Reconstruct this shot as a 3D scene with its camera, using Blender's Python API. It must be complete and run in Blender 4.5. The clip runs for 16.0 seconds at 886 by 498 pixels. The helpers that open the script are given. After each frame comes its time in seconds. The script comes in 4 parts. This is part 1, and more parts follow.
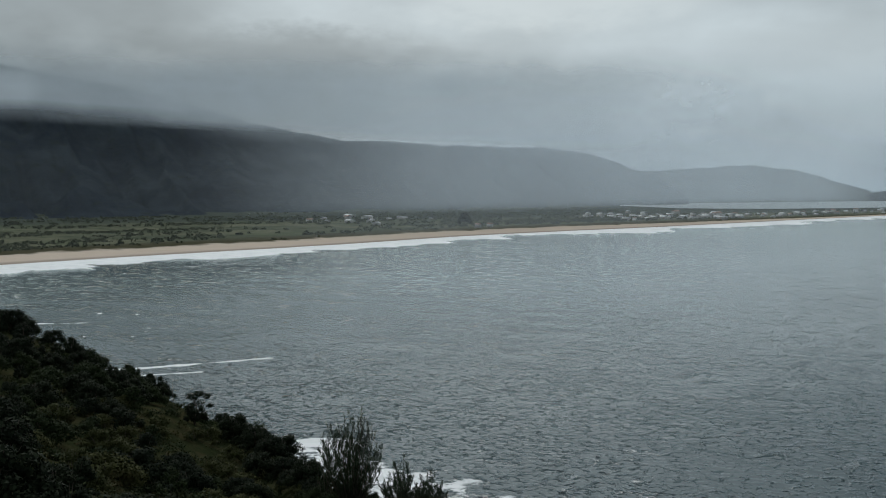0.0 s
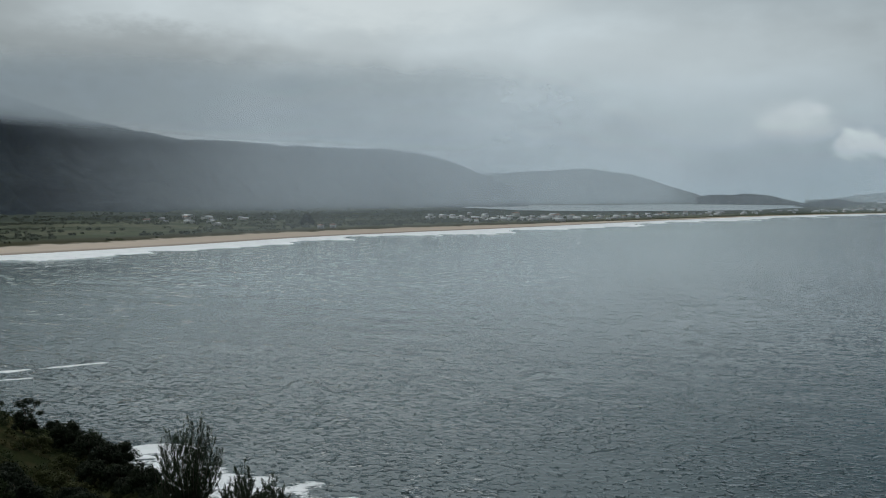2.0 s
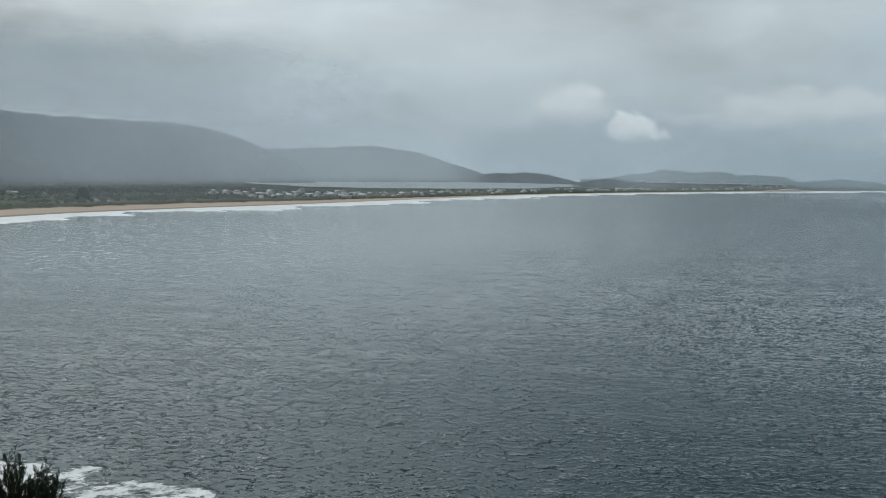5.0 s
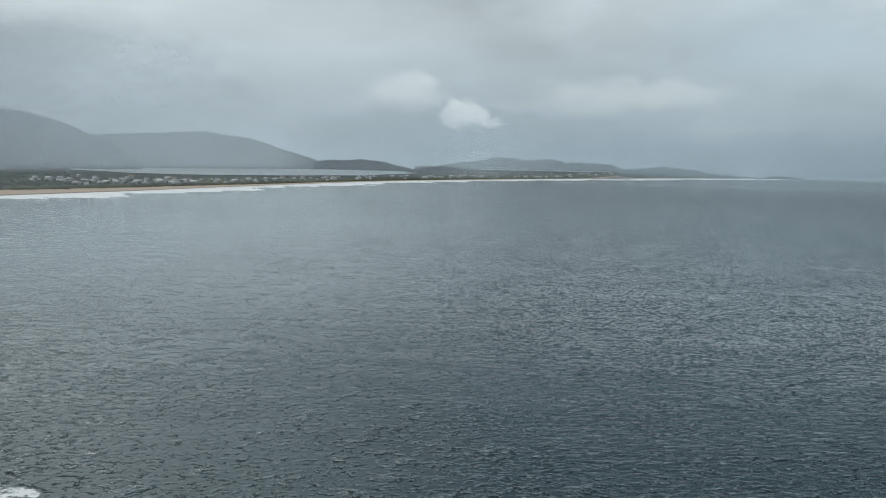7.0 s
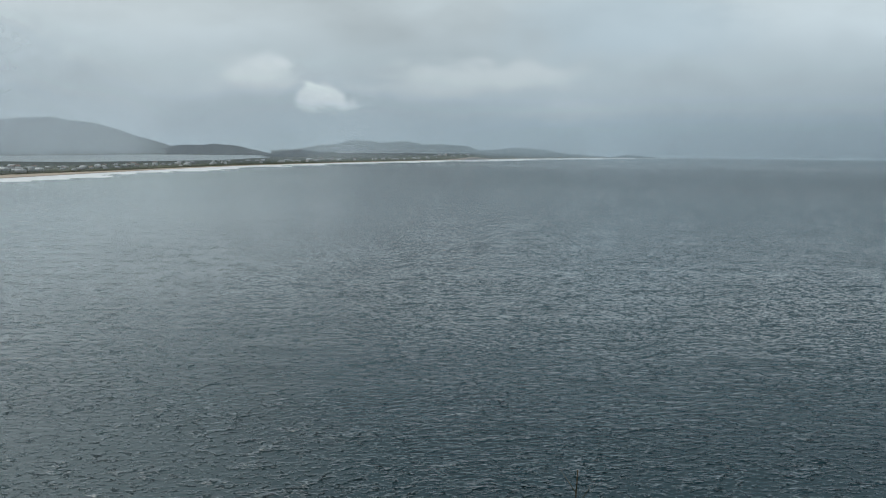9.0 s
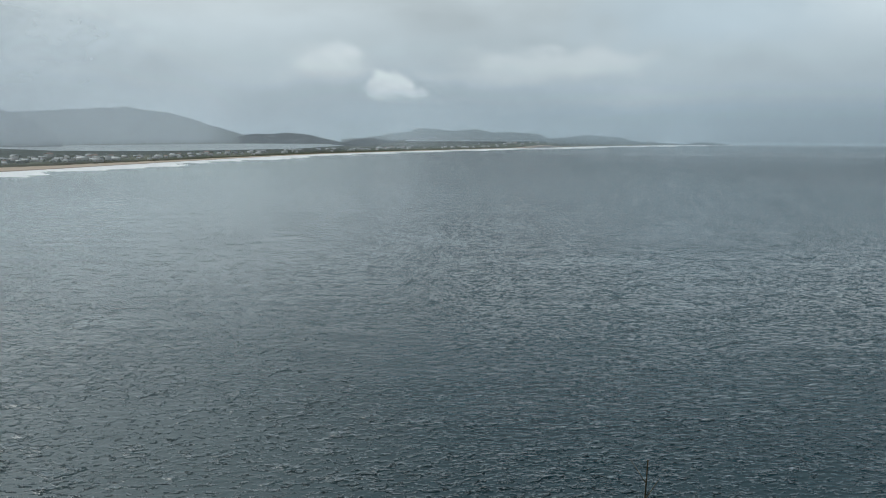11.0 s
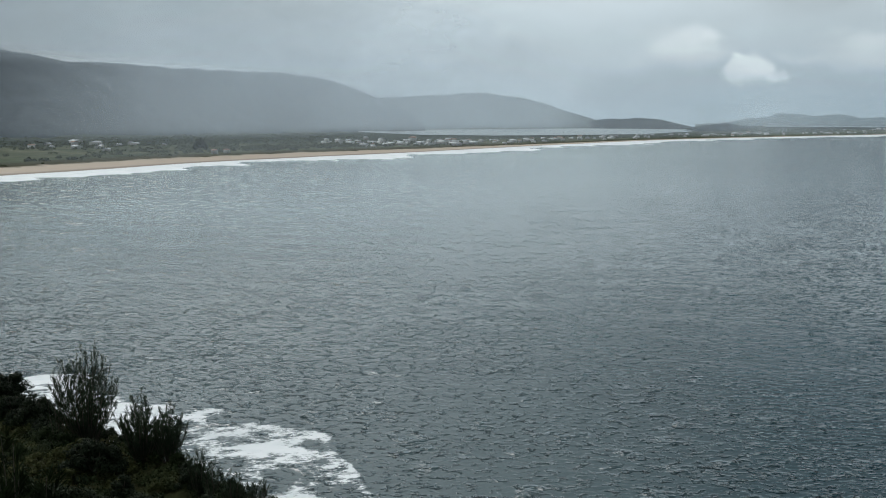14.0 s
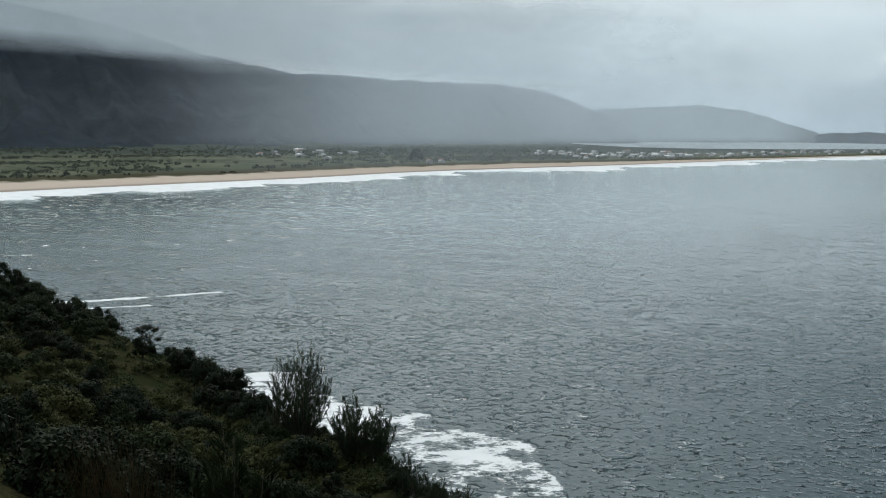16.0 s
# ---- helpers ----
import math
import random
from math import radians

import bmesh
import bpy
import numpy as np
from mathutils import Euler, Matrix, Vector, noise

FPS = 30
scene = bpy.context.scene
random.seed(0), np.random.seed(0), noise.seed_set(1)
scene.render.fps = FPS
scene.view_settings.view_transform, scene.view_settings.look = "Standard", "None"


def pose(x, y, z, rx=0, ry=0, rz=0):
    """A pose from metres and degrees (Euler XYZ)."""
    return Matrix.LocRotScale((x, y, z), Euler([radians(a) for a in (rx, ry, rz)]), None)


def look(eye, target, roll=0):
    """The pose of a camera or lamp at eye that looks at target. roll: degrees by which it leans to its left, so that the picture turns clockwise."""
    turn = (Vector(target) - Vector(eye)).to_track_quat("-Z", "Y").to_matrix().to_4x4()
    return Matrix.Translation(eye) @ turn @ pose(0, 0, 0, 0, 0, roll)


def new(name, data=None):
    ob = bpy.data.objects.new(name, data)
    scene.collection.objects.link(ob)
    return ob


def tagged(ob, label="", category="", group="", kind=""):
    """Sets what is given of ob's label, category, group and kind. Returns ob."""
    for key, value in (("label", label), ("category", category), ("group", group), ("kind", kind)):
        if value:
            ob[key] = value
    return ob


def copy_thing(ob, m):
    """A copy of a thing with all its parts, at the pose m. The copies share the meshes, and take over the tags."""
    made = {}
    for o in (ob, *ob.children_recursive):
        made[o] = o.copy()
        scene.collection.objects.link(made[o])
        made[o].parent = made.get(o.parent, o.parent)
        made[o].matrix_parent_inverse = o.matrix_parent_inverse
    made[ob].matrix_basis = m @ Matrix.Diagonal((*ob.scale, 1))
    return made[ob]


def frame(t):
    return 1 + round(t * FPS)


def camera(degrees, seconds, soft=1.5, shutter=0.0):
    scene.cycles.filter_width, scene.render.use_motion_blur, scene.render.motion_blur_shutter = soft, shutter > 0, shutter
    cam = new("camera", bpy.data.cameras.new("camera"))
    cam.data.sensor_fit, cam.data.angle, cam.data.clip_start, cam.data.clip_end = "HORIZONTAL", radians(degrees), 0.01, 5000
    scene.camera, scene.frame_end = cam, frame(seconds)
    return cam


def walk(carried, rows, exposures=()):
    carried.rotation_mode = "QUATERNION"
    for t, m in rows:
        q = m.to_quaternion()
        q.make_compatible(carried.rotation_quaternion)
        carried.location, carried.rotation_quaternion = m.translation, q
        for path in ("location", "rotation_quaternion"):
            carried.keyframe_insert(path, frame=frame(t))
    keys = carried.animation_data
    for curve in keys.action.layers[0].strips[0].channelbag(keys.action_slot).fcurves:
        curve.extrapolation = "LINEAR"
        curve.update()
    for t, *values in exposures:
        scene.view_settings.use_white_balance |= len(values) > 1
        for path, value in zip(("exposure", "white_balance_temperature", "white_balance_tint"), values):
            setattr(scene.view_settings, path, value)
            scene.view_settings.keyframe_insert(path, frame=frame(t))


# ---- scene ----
cam = camera(43.35, 16.0, soft=1.0)
EYE = 40.0
# seconds, yaw, pitch, lean
PATH = (
    (0.0, 0.00, -2.99, -0.06), (0.5, -1.88, -3.08, 0.00), (1.0, -3.51, -3.17, 0.09), (1.5, -5.79, -3.18, 0.25),
    (2.0, -8.04, -2.91, 0.38), (2.5, -9.89, -3.21, 0.64), (3.0, -11.93, -3.22, 1.07), (5.5, -21.04, -4.13, 1.33),
    (6.0, -23.26, -4.07, 1.70), (6.5, -25.14, -4.12, 1.44), (7.0, -27.45, -4.47, 1.29), (7.5, -29.63, -4.23, 0.95),
    (8.0, -32.36, -4.74, 0.97), (9.2, -34.80, -5.25, 0.50), (10.5, -32.59, -5.67, 0.05), (11.0, -31.20, -5.88, 0.29),
    (11.5, -28.12, -5.92, 0.54), (12.0, -25.70, -6.18, 0.91), (12.5, -22.90, -6.12, 0.66), (13.0, -19.25, -6.32, 0.78),
    (13.5, -16.21, -6.45, 0.50), (14.0, -13.34, -6.74, 0.35), (14.5, -11.21, -6.61, 0.55), (15.0, -8.76, -6.57, 0.83),
    (15.5, -5.15, -6.72, 0.78), (16.0, -2.46, -6.26, 0.81),
)
walk(cam, [(t, pose(0, 0, EYE, 90 + pitch, -lean, yaw)) for t, yaw, pitch, lean in PATH],
     exposures=((0.0, -0.02), (3.0, -0.04), (5.5, 0.12), (8.0, 0.15), (11.0, 0.22), (14.0, 0.32), (15.0, 0.34), (16.0, 0.45)))

# ---- small tools ----
rng = np.random.default_rng(7)


def smooth(x, a, b):
    s = np.clip((np.asarray(x, float) - a) / (b - a), 0, 1)
    return s * s * (3 - 2 * s)


def lattice(ix, iy, seed):
    h = (ix.astype(np.int64) * 374761393 + iy.astype(np.int64) * 668265263 + seed * 974634777) & 0xFFFFFFFF
    h = ((h ^ (h >> 13)) * 1274126177) & 0xFFFFFFFF
    return ((h ^ (h >> 16)) & 0xFFFF) / 65535.0


def vnoise(x, y, seed=0):
    x, y = np.asarray(x, float), np.asarray(y, float)
    ix, iy = np.floor(x), np.floor(y)
    fx, fy = x - ix, y - iy
    fx, fy = fx * fx * (3 - 2 * fx), fy * fy * (3 - 2 * fy)
    a, b = lattice(ix, iy, seed), lattice(ix + 1, iy, seed)
    c, d = lattice(ix, iy + 1, seed), lattice(ix + 1, iy + 1, seed)
    return (a + (b - a) * fx) * (1 - fy) + (c + (d - c) * fx) * fy


def fbm(x, y, octaves=4, seed=0):
    """Fractal noise about -1 to 1."""
    total, amp, norm = 0, 1.0, 0.0
    for i in range(octaves):
        total = total + amp * (vnoise(np.asarray(x) * 2 ** i, np.asarray(y) * 2 ** i, seed + i) * 2 - 1)
        norm += amp
        amp *= 0.5
    return total / norm


def sheet_mesh(name, X, Y, Z, material, wrap=False, attributes=None):
    """A grid of rows and columns as one mesh."""
    n, m = X.shape
    idx = np.arange(n * m).reshape(n, m)
    cols = np.arange(m) if wrap else np.arange(m - 1)
    nxt = (cols + 1) % m
    quads = np.stack([idx[:-1][:, cols], idx[:-1][:, nxt], idx[1:][:, nxt], idx[1:][:, cols]], -1).reshape(-1, 4)
    return raw_mesh(name, np.stack([X, Y, Z], -1).reshape(-1, 3), quads, material, attributes, True)


def raw_mesh(name, verts, faces, material, attributes=None, soft_shade=False):
    me = bpy.data.meshes.new(name)
    faces = np.asarray(faces)
    k = faces.shape[1]
    me.vertices.add(len(verts))
    me.vertices.foreach_set("co", np.asarray(verts, np.float32).ravel())
    me.loops.add(faces.size)
    me.loops.foreach_set("vertex_index", faces.ravel().astype(np.int32))
    me.polygons.add(len(faces))
    me.polygons.foreach_set("loop_start", np.arange(0, faces.size, k, dtype=np.int32))
    me.polygons.foreach_set("loop_total", np.full(len(faces), k, np.int32))
    me.update(calc_edges=True)
    me.validate()
    if soft_shade:
        me.polygons.foreach_set("use_smooth", np.ones(len(me.polygons), bool))
    for key, values in (attributes or {}).items():
        me.attributes.new(key, "FLOAT", "POINT").data.foreach_set("value", np.asarray(values, np.float32).ravel())
    me.materials.append(material)
    return me


def part(name, me, parent, label="", m=None):
    ob = new(name, me)
    ob.parent = parent
    if m is not None:
        ob.matrix_basis = m
    if label:
        tagged(ob, label)
    return ob


class Nodes:
    """Short hand for shader trees: values are sockets or numbers."""

    def __init__(self, tree):
        self.tree = tree
        tree.nodes.clear()

    def add(self, kind, settings=None, **sockets):
        node = self.tree.nodes.new(kind)
        settings = settings or {}
        if "data_type" in settings:
            node.data_type = settings["data_type"]
        if "operation" in settings:
            node.operation = settings["operation"]
        if "interpolation_type" in settings:
            node.interpolation_type = settings["interpolation_type"]
        if "attribute_name" in settings:
            node.attribute_name = settings["attribute_name"]
        for key, value in sockets.items():
            self.plug(node.inputs[key.replace("_", " ")], value)
        return node

    def plug(self, socket, value):
        if isinstance(value, bpy.types.NodeSocket):
            self.tree.links.new(value, socket)
        else:
            socket.default_value = value

    def m(self, op, *values, clamp=False):
        node = self.tree.nodes.new("ShaderNodeMath")
        node.operation, node.use_clamp = op, clamp
        for s, v in zip(node.inputs, values):
            self.plug(s, v)
        return node.outputs[0]

    def step(self, x, a, b):
        node = self.add("ShaderNodeMapRange", {"interpolation_type": "SMOOTHSTEP"})
        for s, v in zip(node.inputs, (x, a, b, 0.0, 1.0)):
            self.plug(s, v)
        return node.outputs[0]

    def mix(self, f, a, b):
        node = self.add("ShaderNodeMix", {"data_type": "RGBA"})
        self.plug(node.inputs[0], f)
        self.plug(node.inputs[6], a if isinstance(a, bpy.types.NodeSocket) else (*a, 1))
        self.plug(node.inputs[7], b if isinstance(b, bpy.types.NodeSocket) else (*b, 1))
        return node.outputs[2]

    def place(self, scale=(1, 1, 1), turn=0.0, kind="Object"):
        co = self.add("ShaderNodeTexCoord").outputs[kind]
        node = self.add("ShaderNodeMapping", Vector=co, Scale=scale, Rotation=(0, 0, turn))
        return node.outputs[0]

    def grain(self, at, scale, detail=4.0, rough=0.55):
        return self.add("ShaderNodeTexNoise", Vector=at, Scale=scale, Detail=detail, Roughness=rough).outputs["Fac"]

    def given(self, name):
        return self.add("ShaderNodeAttribute", {"attribute_name": name}).outputs["Fac"]

    def bump(self, height, strength, distance, normal=None):
        node = self.add("ShaderNodeBump", Height=height, Strength=strength, Distance=distance)
        if normal is not None:
            self.plug(node.inputs["Normal"], normal)
        return node.outputs[0]

    def surface(self, colour, rough=0.8, normal=None, **more):
        node = self.add("ShaderNodeBsdfPrincipled")
        self.plug(node.inputs["Base Color"], colour if isinstance(colour, bpy.types.NodeSocket) else (*colour, 1))
        self.plug(node.inputs["Roughness"], rough)
        if normal is not None:
            self.plug(node.inputs["Normal"], normal)
        for key, value in more.items():
            self.plug(node.inputs[key.replace("_", " ")], value)
        return node.outputs[0]

    def out(self, shader, kind="ShaderNodeOutputMaterial"):
        self.tree.links.new(shader, self.tree.nodes.new(kind).inputs["Surface"])


def material(name):
    mat = bpy.data.materials.new(name)
    mat.use_nodes = True
    return mat, Nodes(mat.node_tree)


# ---- sky and sun ----
SUN_AZ, SUN_EL = -6.0, 36.0  # degrees east of the y axis, and up


def build_sky():
    world = bpy.data.worlds.new("overcast_sky")
    scene.world = world
    world.use_nodes = True
    n = Nodes(world.node_tree)
    sky = n.add("ShaderNodeTexSky")
    sky.sky_type, sky.sun_disc, sky.air_density, sky.dust_density = "NISHITA", False, 1.5, 3.0
    sky.sun_elevation, sky.sun_rotation = radians(SUN_EL), radians(SUN_AZ)
    way = n.add("ShaderNodeTexCoord").outputs["Generated"]
    xyz = n.add("ShaderNodeSeparateXYZ", Vector=way).outputs
    az = n.m("MULTIPLY", n.m("ARCTAN2", xyz[0], xyz[1]), 57.2958)
    el = n.m("MULTIPLY", n.m("ARCSINE", xyz[2]), 57.2958)
    # cloud texture in degrees, drawn out along the horizon
    flat = n.add("ShaderNodeCombineXYZ", X=n.m("MULTIPLY", az, 0.055), Y=n.m("MULTIPLY", el, 0.115), Z=3.1).outputs[0]
    broad = n.grain(flat, 1.0, 5.0, 0.5)
    fine = n.grain(flat, 3.4, 7.0, 0.55)
    wisp = n.grain(flat, 9.0, 6.0, 0.6)
    # overcast layers from the horizon up
    layer = n.mix(n.step(el, -0.5, 3.2), HORIZON, LOW)
    layer = n.mix(n.step(el, 2.5, 8.5), layer, HIGH)
    layer = n.mix(n.step(el, 13.0, 24.0), layer, MID)
    layer = n.mix(n.step(el, 42.0, 66.0), layer, ZENITH)
    # darker rain cloud over the mountains, higher and greyer to the west
    lift = n.m("MULTIPLY", n.m("SUBTRACT", broad, 0.5), 3.6)
    edge = n.m("ADD", el, n.m("ADD", lift, n.m("MULTIPLY", n.m("SUBTRACT", fine, 0.5), 2.0)))
    drift = n.m("ADD", az, n.m("MULTIPLY", lift, 2.4))
    low_bank = n.m("MULTIPLY", n.step(drift, 1.0, -14.0), n.step(edge, 8.3, 5.6))
    west = n.m("MULTIPLY", n.step(drift, -4.0, -15.0), 0.74)
    layer = n.mix(n.m("MULTIPLY", west, n.step(el, 20.0, 9.5)), layer, BANK_HIGH)
    layer = n.mix(n.m("MULTIPLY", low_bank, 0.93), layer, BANK)
    # bluer, darker sky added above view over the eastern sea, to dim its reflection
    east = n.m("MULTIPLY", n.step(az, 6.0, 32.0), n.step(el, 7.5, 13.0))
    layer = n.mix(n.m("MULTIPLY", east, 0.95), layer, EAST_DIM)
    # rifts and folds
    fold = n.m("ADD", n.m("MULTIPLY", n.m("SUBTRACT", broad, 0.5), 1.1), n.m("MULTIPLY", n.m("SUBTRACT", fine, 0.5), 0.4))
    gain = n.m("ADD", 1.0, n.m("MULTIPLY", fold, n.m("MULTIPLY", n.step(el, 0.0, 4.0), 0.9)))
    layer = n.mix(1.0, (0, 0, 0), layer)
    scaled = n.add("ShaderNodeVectorMath", {"operation": "SCALE"})
    n.plug(scaled.inputs[0], layer)
    n.plug(scaled.inputs["Scale"], gain)
    layer = scaled.outputs[0]
    # unseen dark sky added behind the viewpoint to keep the hillside dim
    layer = n.mix(n.m("MULTIPLY", n.step(xyz[1], 0.35, -0.45), 0.85), layer, BACK_DIM)
    # the sun's glow through the cloud
    a, e = radians(SUN_AZ), radians(SUN_EL)
    dot = n.add("ShaderNodeVectorMath", {"operation": "DOT_PRODUCT"})
    n.plug(dot.inputs[0], way)
    dot.inputs[1].default_value = (math.sin(a) * math.cos(e), math.cos(a) * math.cos(e), math.sin(e))
    layer = n.mix(n.step(dot.outputs["Value"], 0.90, 1.0), layer, GLOW)
    # soft dark lobes and bright rifts in the overcast
    for a, e, ra, re, strength, tone in LOBES:
        u = n.m("DIVIDE", n.m("ADD", n.m("SUBTRACT", az, a), n.m("MULTIPLY", n.m("SUBTRACT", fine, 0.5), 9.0)), ra)
        v = n.m("DIVIDE", n.m("ADD", n.m("SUBTRACT", el, e), n.m("MULTIPLY", n.m("SUBTRACT", wisp, 0.5), 2.2)), re)
        d = n.m("SQRT", n.m("ADD", n.m("MULTIPLY", u, u), n.m("MULTIPLY", v, v)))
        layer = n.mix(n.m("MULTIPLY", n.step(d, 1.25, 0.35), strength), layer, tone)
    # fair-weather puffs low over the far coast: crisp heads that dissolve downwards
    heap = n.add("ShaderNodeCombineXYZ", X=n.m("MULTIPLY", az, 0.95), Y=n.m("MULTIPLY", el, 1.15), Z=1.7).outputs[0]
    heap_x, heap_y = n.grain(heap, 1.0, 7.0, 0.62), n.grain(heap, 2.1, 7.0, 0.64)
    wob_x = n.m("MULTIPLY", n.m("SUBTRACT", heap_x, 0.5), 1.7)
    wob_y = n.m("MULTIPLY", n.m("SUBTRACT", heap_y, 0.5), 1.3)
    for a, e, ra, re, strength in PUFFS:
        u = n.m("DIVIDE", n.m("ADD", n.m("SUBTRACT", az, a), wob_x), ra)
        v = n.m("DIVIDE", n.m("ADD", n.m("SUBTRACT", el, e), wob_y), re)
        d = n.m("SQRT", n.m("ADD", n.m("MULTIPLY", u, u), n.m("MULTIPLY", v, v)))
        head = n.m("MULTIPLY", n.step(d, 1.15, 0.6), n.step(v, -1.1, 0.1))
        layer = n.mix(n.m("MULTIPLY", head, strength), layer, PUFF)
        shade = n.m("MULTIPLY", n.step(d, 1.5, 0.7), n.step(v, 0.1, -0.8))
        layer = n.mix(n.m("MULTIPLY", shade, 0.12 * strength), layer, BELLY)
    clear = n.add("ShaderNodeVectorMath", {"operation": "SCALE"})
    n.plug(clear.inputs[0], sky.outputs[0])
    n.plug(clear.inputs["Scale"], 0.06)
    cover = n.mix(0.94, clear.outputs[0], layer)
    n.out(n.add("ShaderNodeBackground", Color=cover, Strength=1.0).outputs[0], "ShaderNodeOutputWorld")

    lamp = bpy.data.lights.new("sun", "SUN")
    lamp.energy, lamp.angle, lamp.color = 0.8, radians(26), (1.0, 0.985, 0.96)
    a, e = radians(SUN_AZ), radians(SUN_EL)
    ob = new("sun", lamp)
    ob.matrix_basis = look((0, 0, 300), (-math.sin(a) * math.cos(e) * 9, -math.cos(a) * math.cos(e) * 9, 300 - 9 * math.sin(e)))


HORIZON, LOW, HIGH, ZENITH = (0.305, 0.40, 0.47), (0.375, 0.465, 0.525), (0.475, 0.555, 0.60), (1.95, 2.07, 2.14)
MID = (0.52, 0.60, 0.635)
BACK_DIM, EAST_DIM = (0.09, 0.115, 0.125), (0.165, 0.222, 0.255)
BANK, BANK_HIGH, PUFF, GLOW = (0.155, 0.195, 0.222), (0.23, 0.28, 0.31), (0.58, 0.66, 0.70), (0.80, 0.87, 0.90)
BELLY = (0.27, 0.345, 0.40)
PUFFS = ((25.1, 3.55, 1.25, 0.75, 0.42), (26.0, 3.95, 1.15, 0.72, 0.55), (26.7, 4.0, 0.7, 0.45, 0.55), (24.4, 3.3, 0.9, 0.5, 0.30), (26.3, 3.2, 1.3, 0.6, 0.30),
         (28.35, 2.72, 0.80, 0.52, 1.0), (29.1, 2.40, 0.85, 0.50, 0.95), (27.8, 2.25, 0.75, 0.45, 0.75), (29.8, 2.05, 0.60, 0.34, 0.70), (28.6, 2.05, 1.2, 0.45, 0.6))
LOBES = ((37.0, 3.6, 4.6, 0.75, 0.55, (0.57, 0.645, 0.68)), (33.3, 2.8, 3.0, 0.5, 0.35, (0.52, 0.60, 0.64)), (42.0, 1.9, 3.0, 0.6, 0.35, (0.52, 0.60, 0.65)), (25.6, 3.4, 3.2, 1.2, 0.35, (0.50, 0.57, 0.61)),
         (-7.0, 6.9, 7.5, 1.5, 0.62, (0.20, 0.245, 0.275)), (5.5, 9.6, 7.5, 1.6, 0.55, (0.66, 0.74, 0.77)), (-15.5, 6.1, 3.8, 1.0, 0.35, (0.36, 0.42, 0.45)),
         (29.0, 1.4, 11.0, 1.5, 0.62, (0.235, 0.305, 0.36)), (44.0, 6.2, 6.5, 2.2, 0.40, (0.33, 0.45, 0.54)), (20.0, 7.0, 9.0, 1.6, 0.30, (0.40, 0.465, 0.50)))
build_sky()

# ---- materials ----
def make_leaf(name, a, b, c):
    """Leaves: tints vary from leaf to leaf and shrub to shrub."""
    mat, n = material(name)
    island = n.add("ShaderNodeNewGeometry").outputs["Random Per Island"]
    whole = n.add("ShaderNodeObjectInfo").outputs["Random"]
    tone = n.mix(n.m("MULTIPLY", n.m("ADD", island, whole), 0.5), a, b)
    tone = n.mix(n.step(n.grain(n.place(), 0.5, 3.0), 0.52, 0.7), tone, c)
    n.out(n.surface(tone, 0.7, Specular_IOR_Level=0.04))
    return mat


def make_bark():
    mat, n = material("bark")
    g = n.grain(n.place((1, 1, 0.2)), 30.0, 6.0)
    n.out(n.surface(n.mix(g, (0.05, 0.04, 0.03), (0.16, 0.13, 0.10)), 0.9, n.bump(g, 0.6, 0.02)))
    return mat


def make_soil():
    mat, n = material("scrub_soil")
    p = n.place()
    g, h = n.grain(p, 0.35, 5.0), n.grain(p, 4.0, 6.0)
    tone = n.mix(n.step(g, 0.4, 0.65), (0.026, 0.032, 0.014), (0.050, 0.044, 0.022))
    tone = n.mix(n.step(h, 0.45, 0.75), tone, (0.02, 0.025, 0.012))
    n.out(n.surface(tone, 0.95, Specular_IOR_Level=0.0, normal=n.bump(h, 0.8, 0.15)))
    return mat


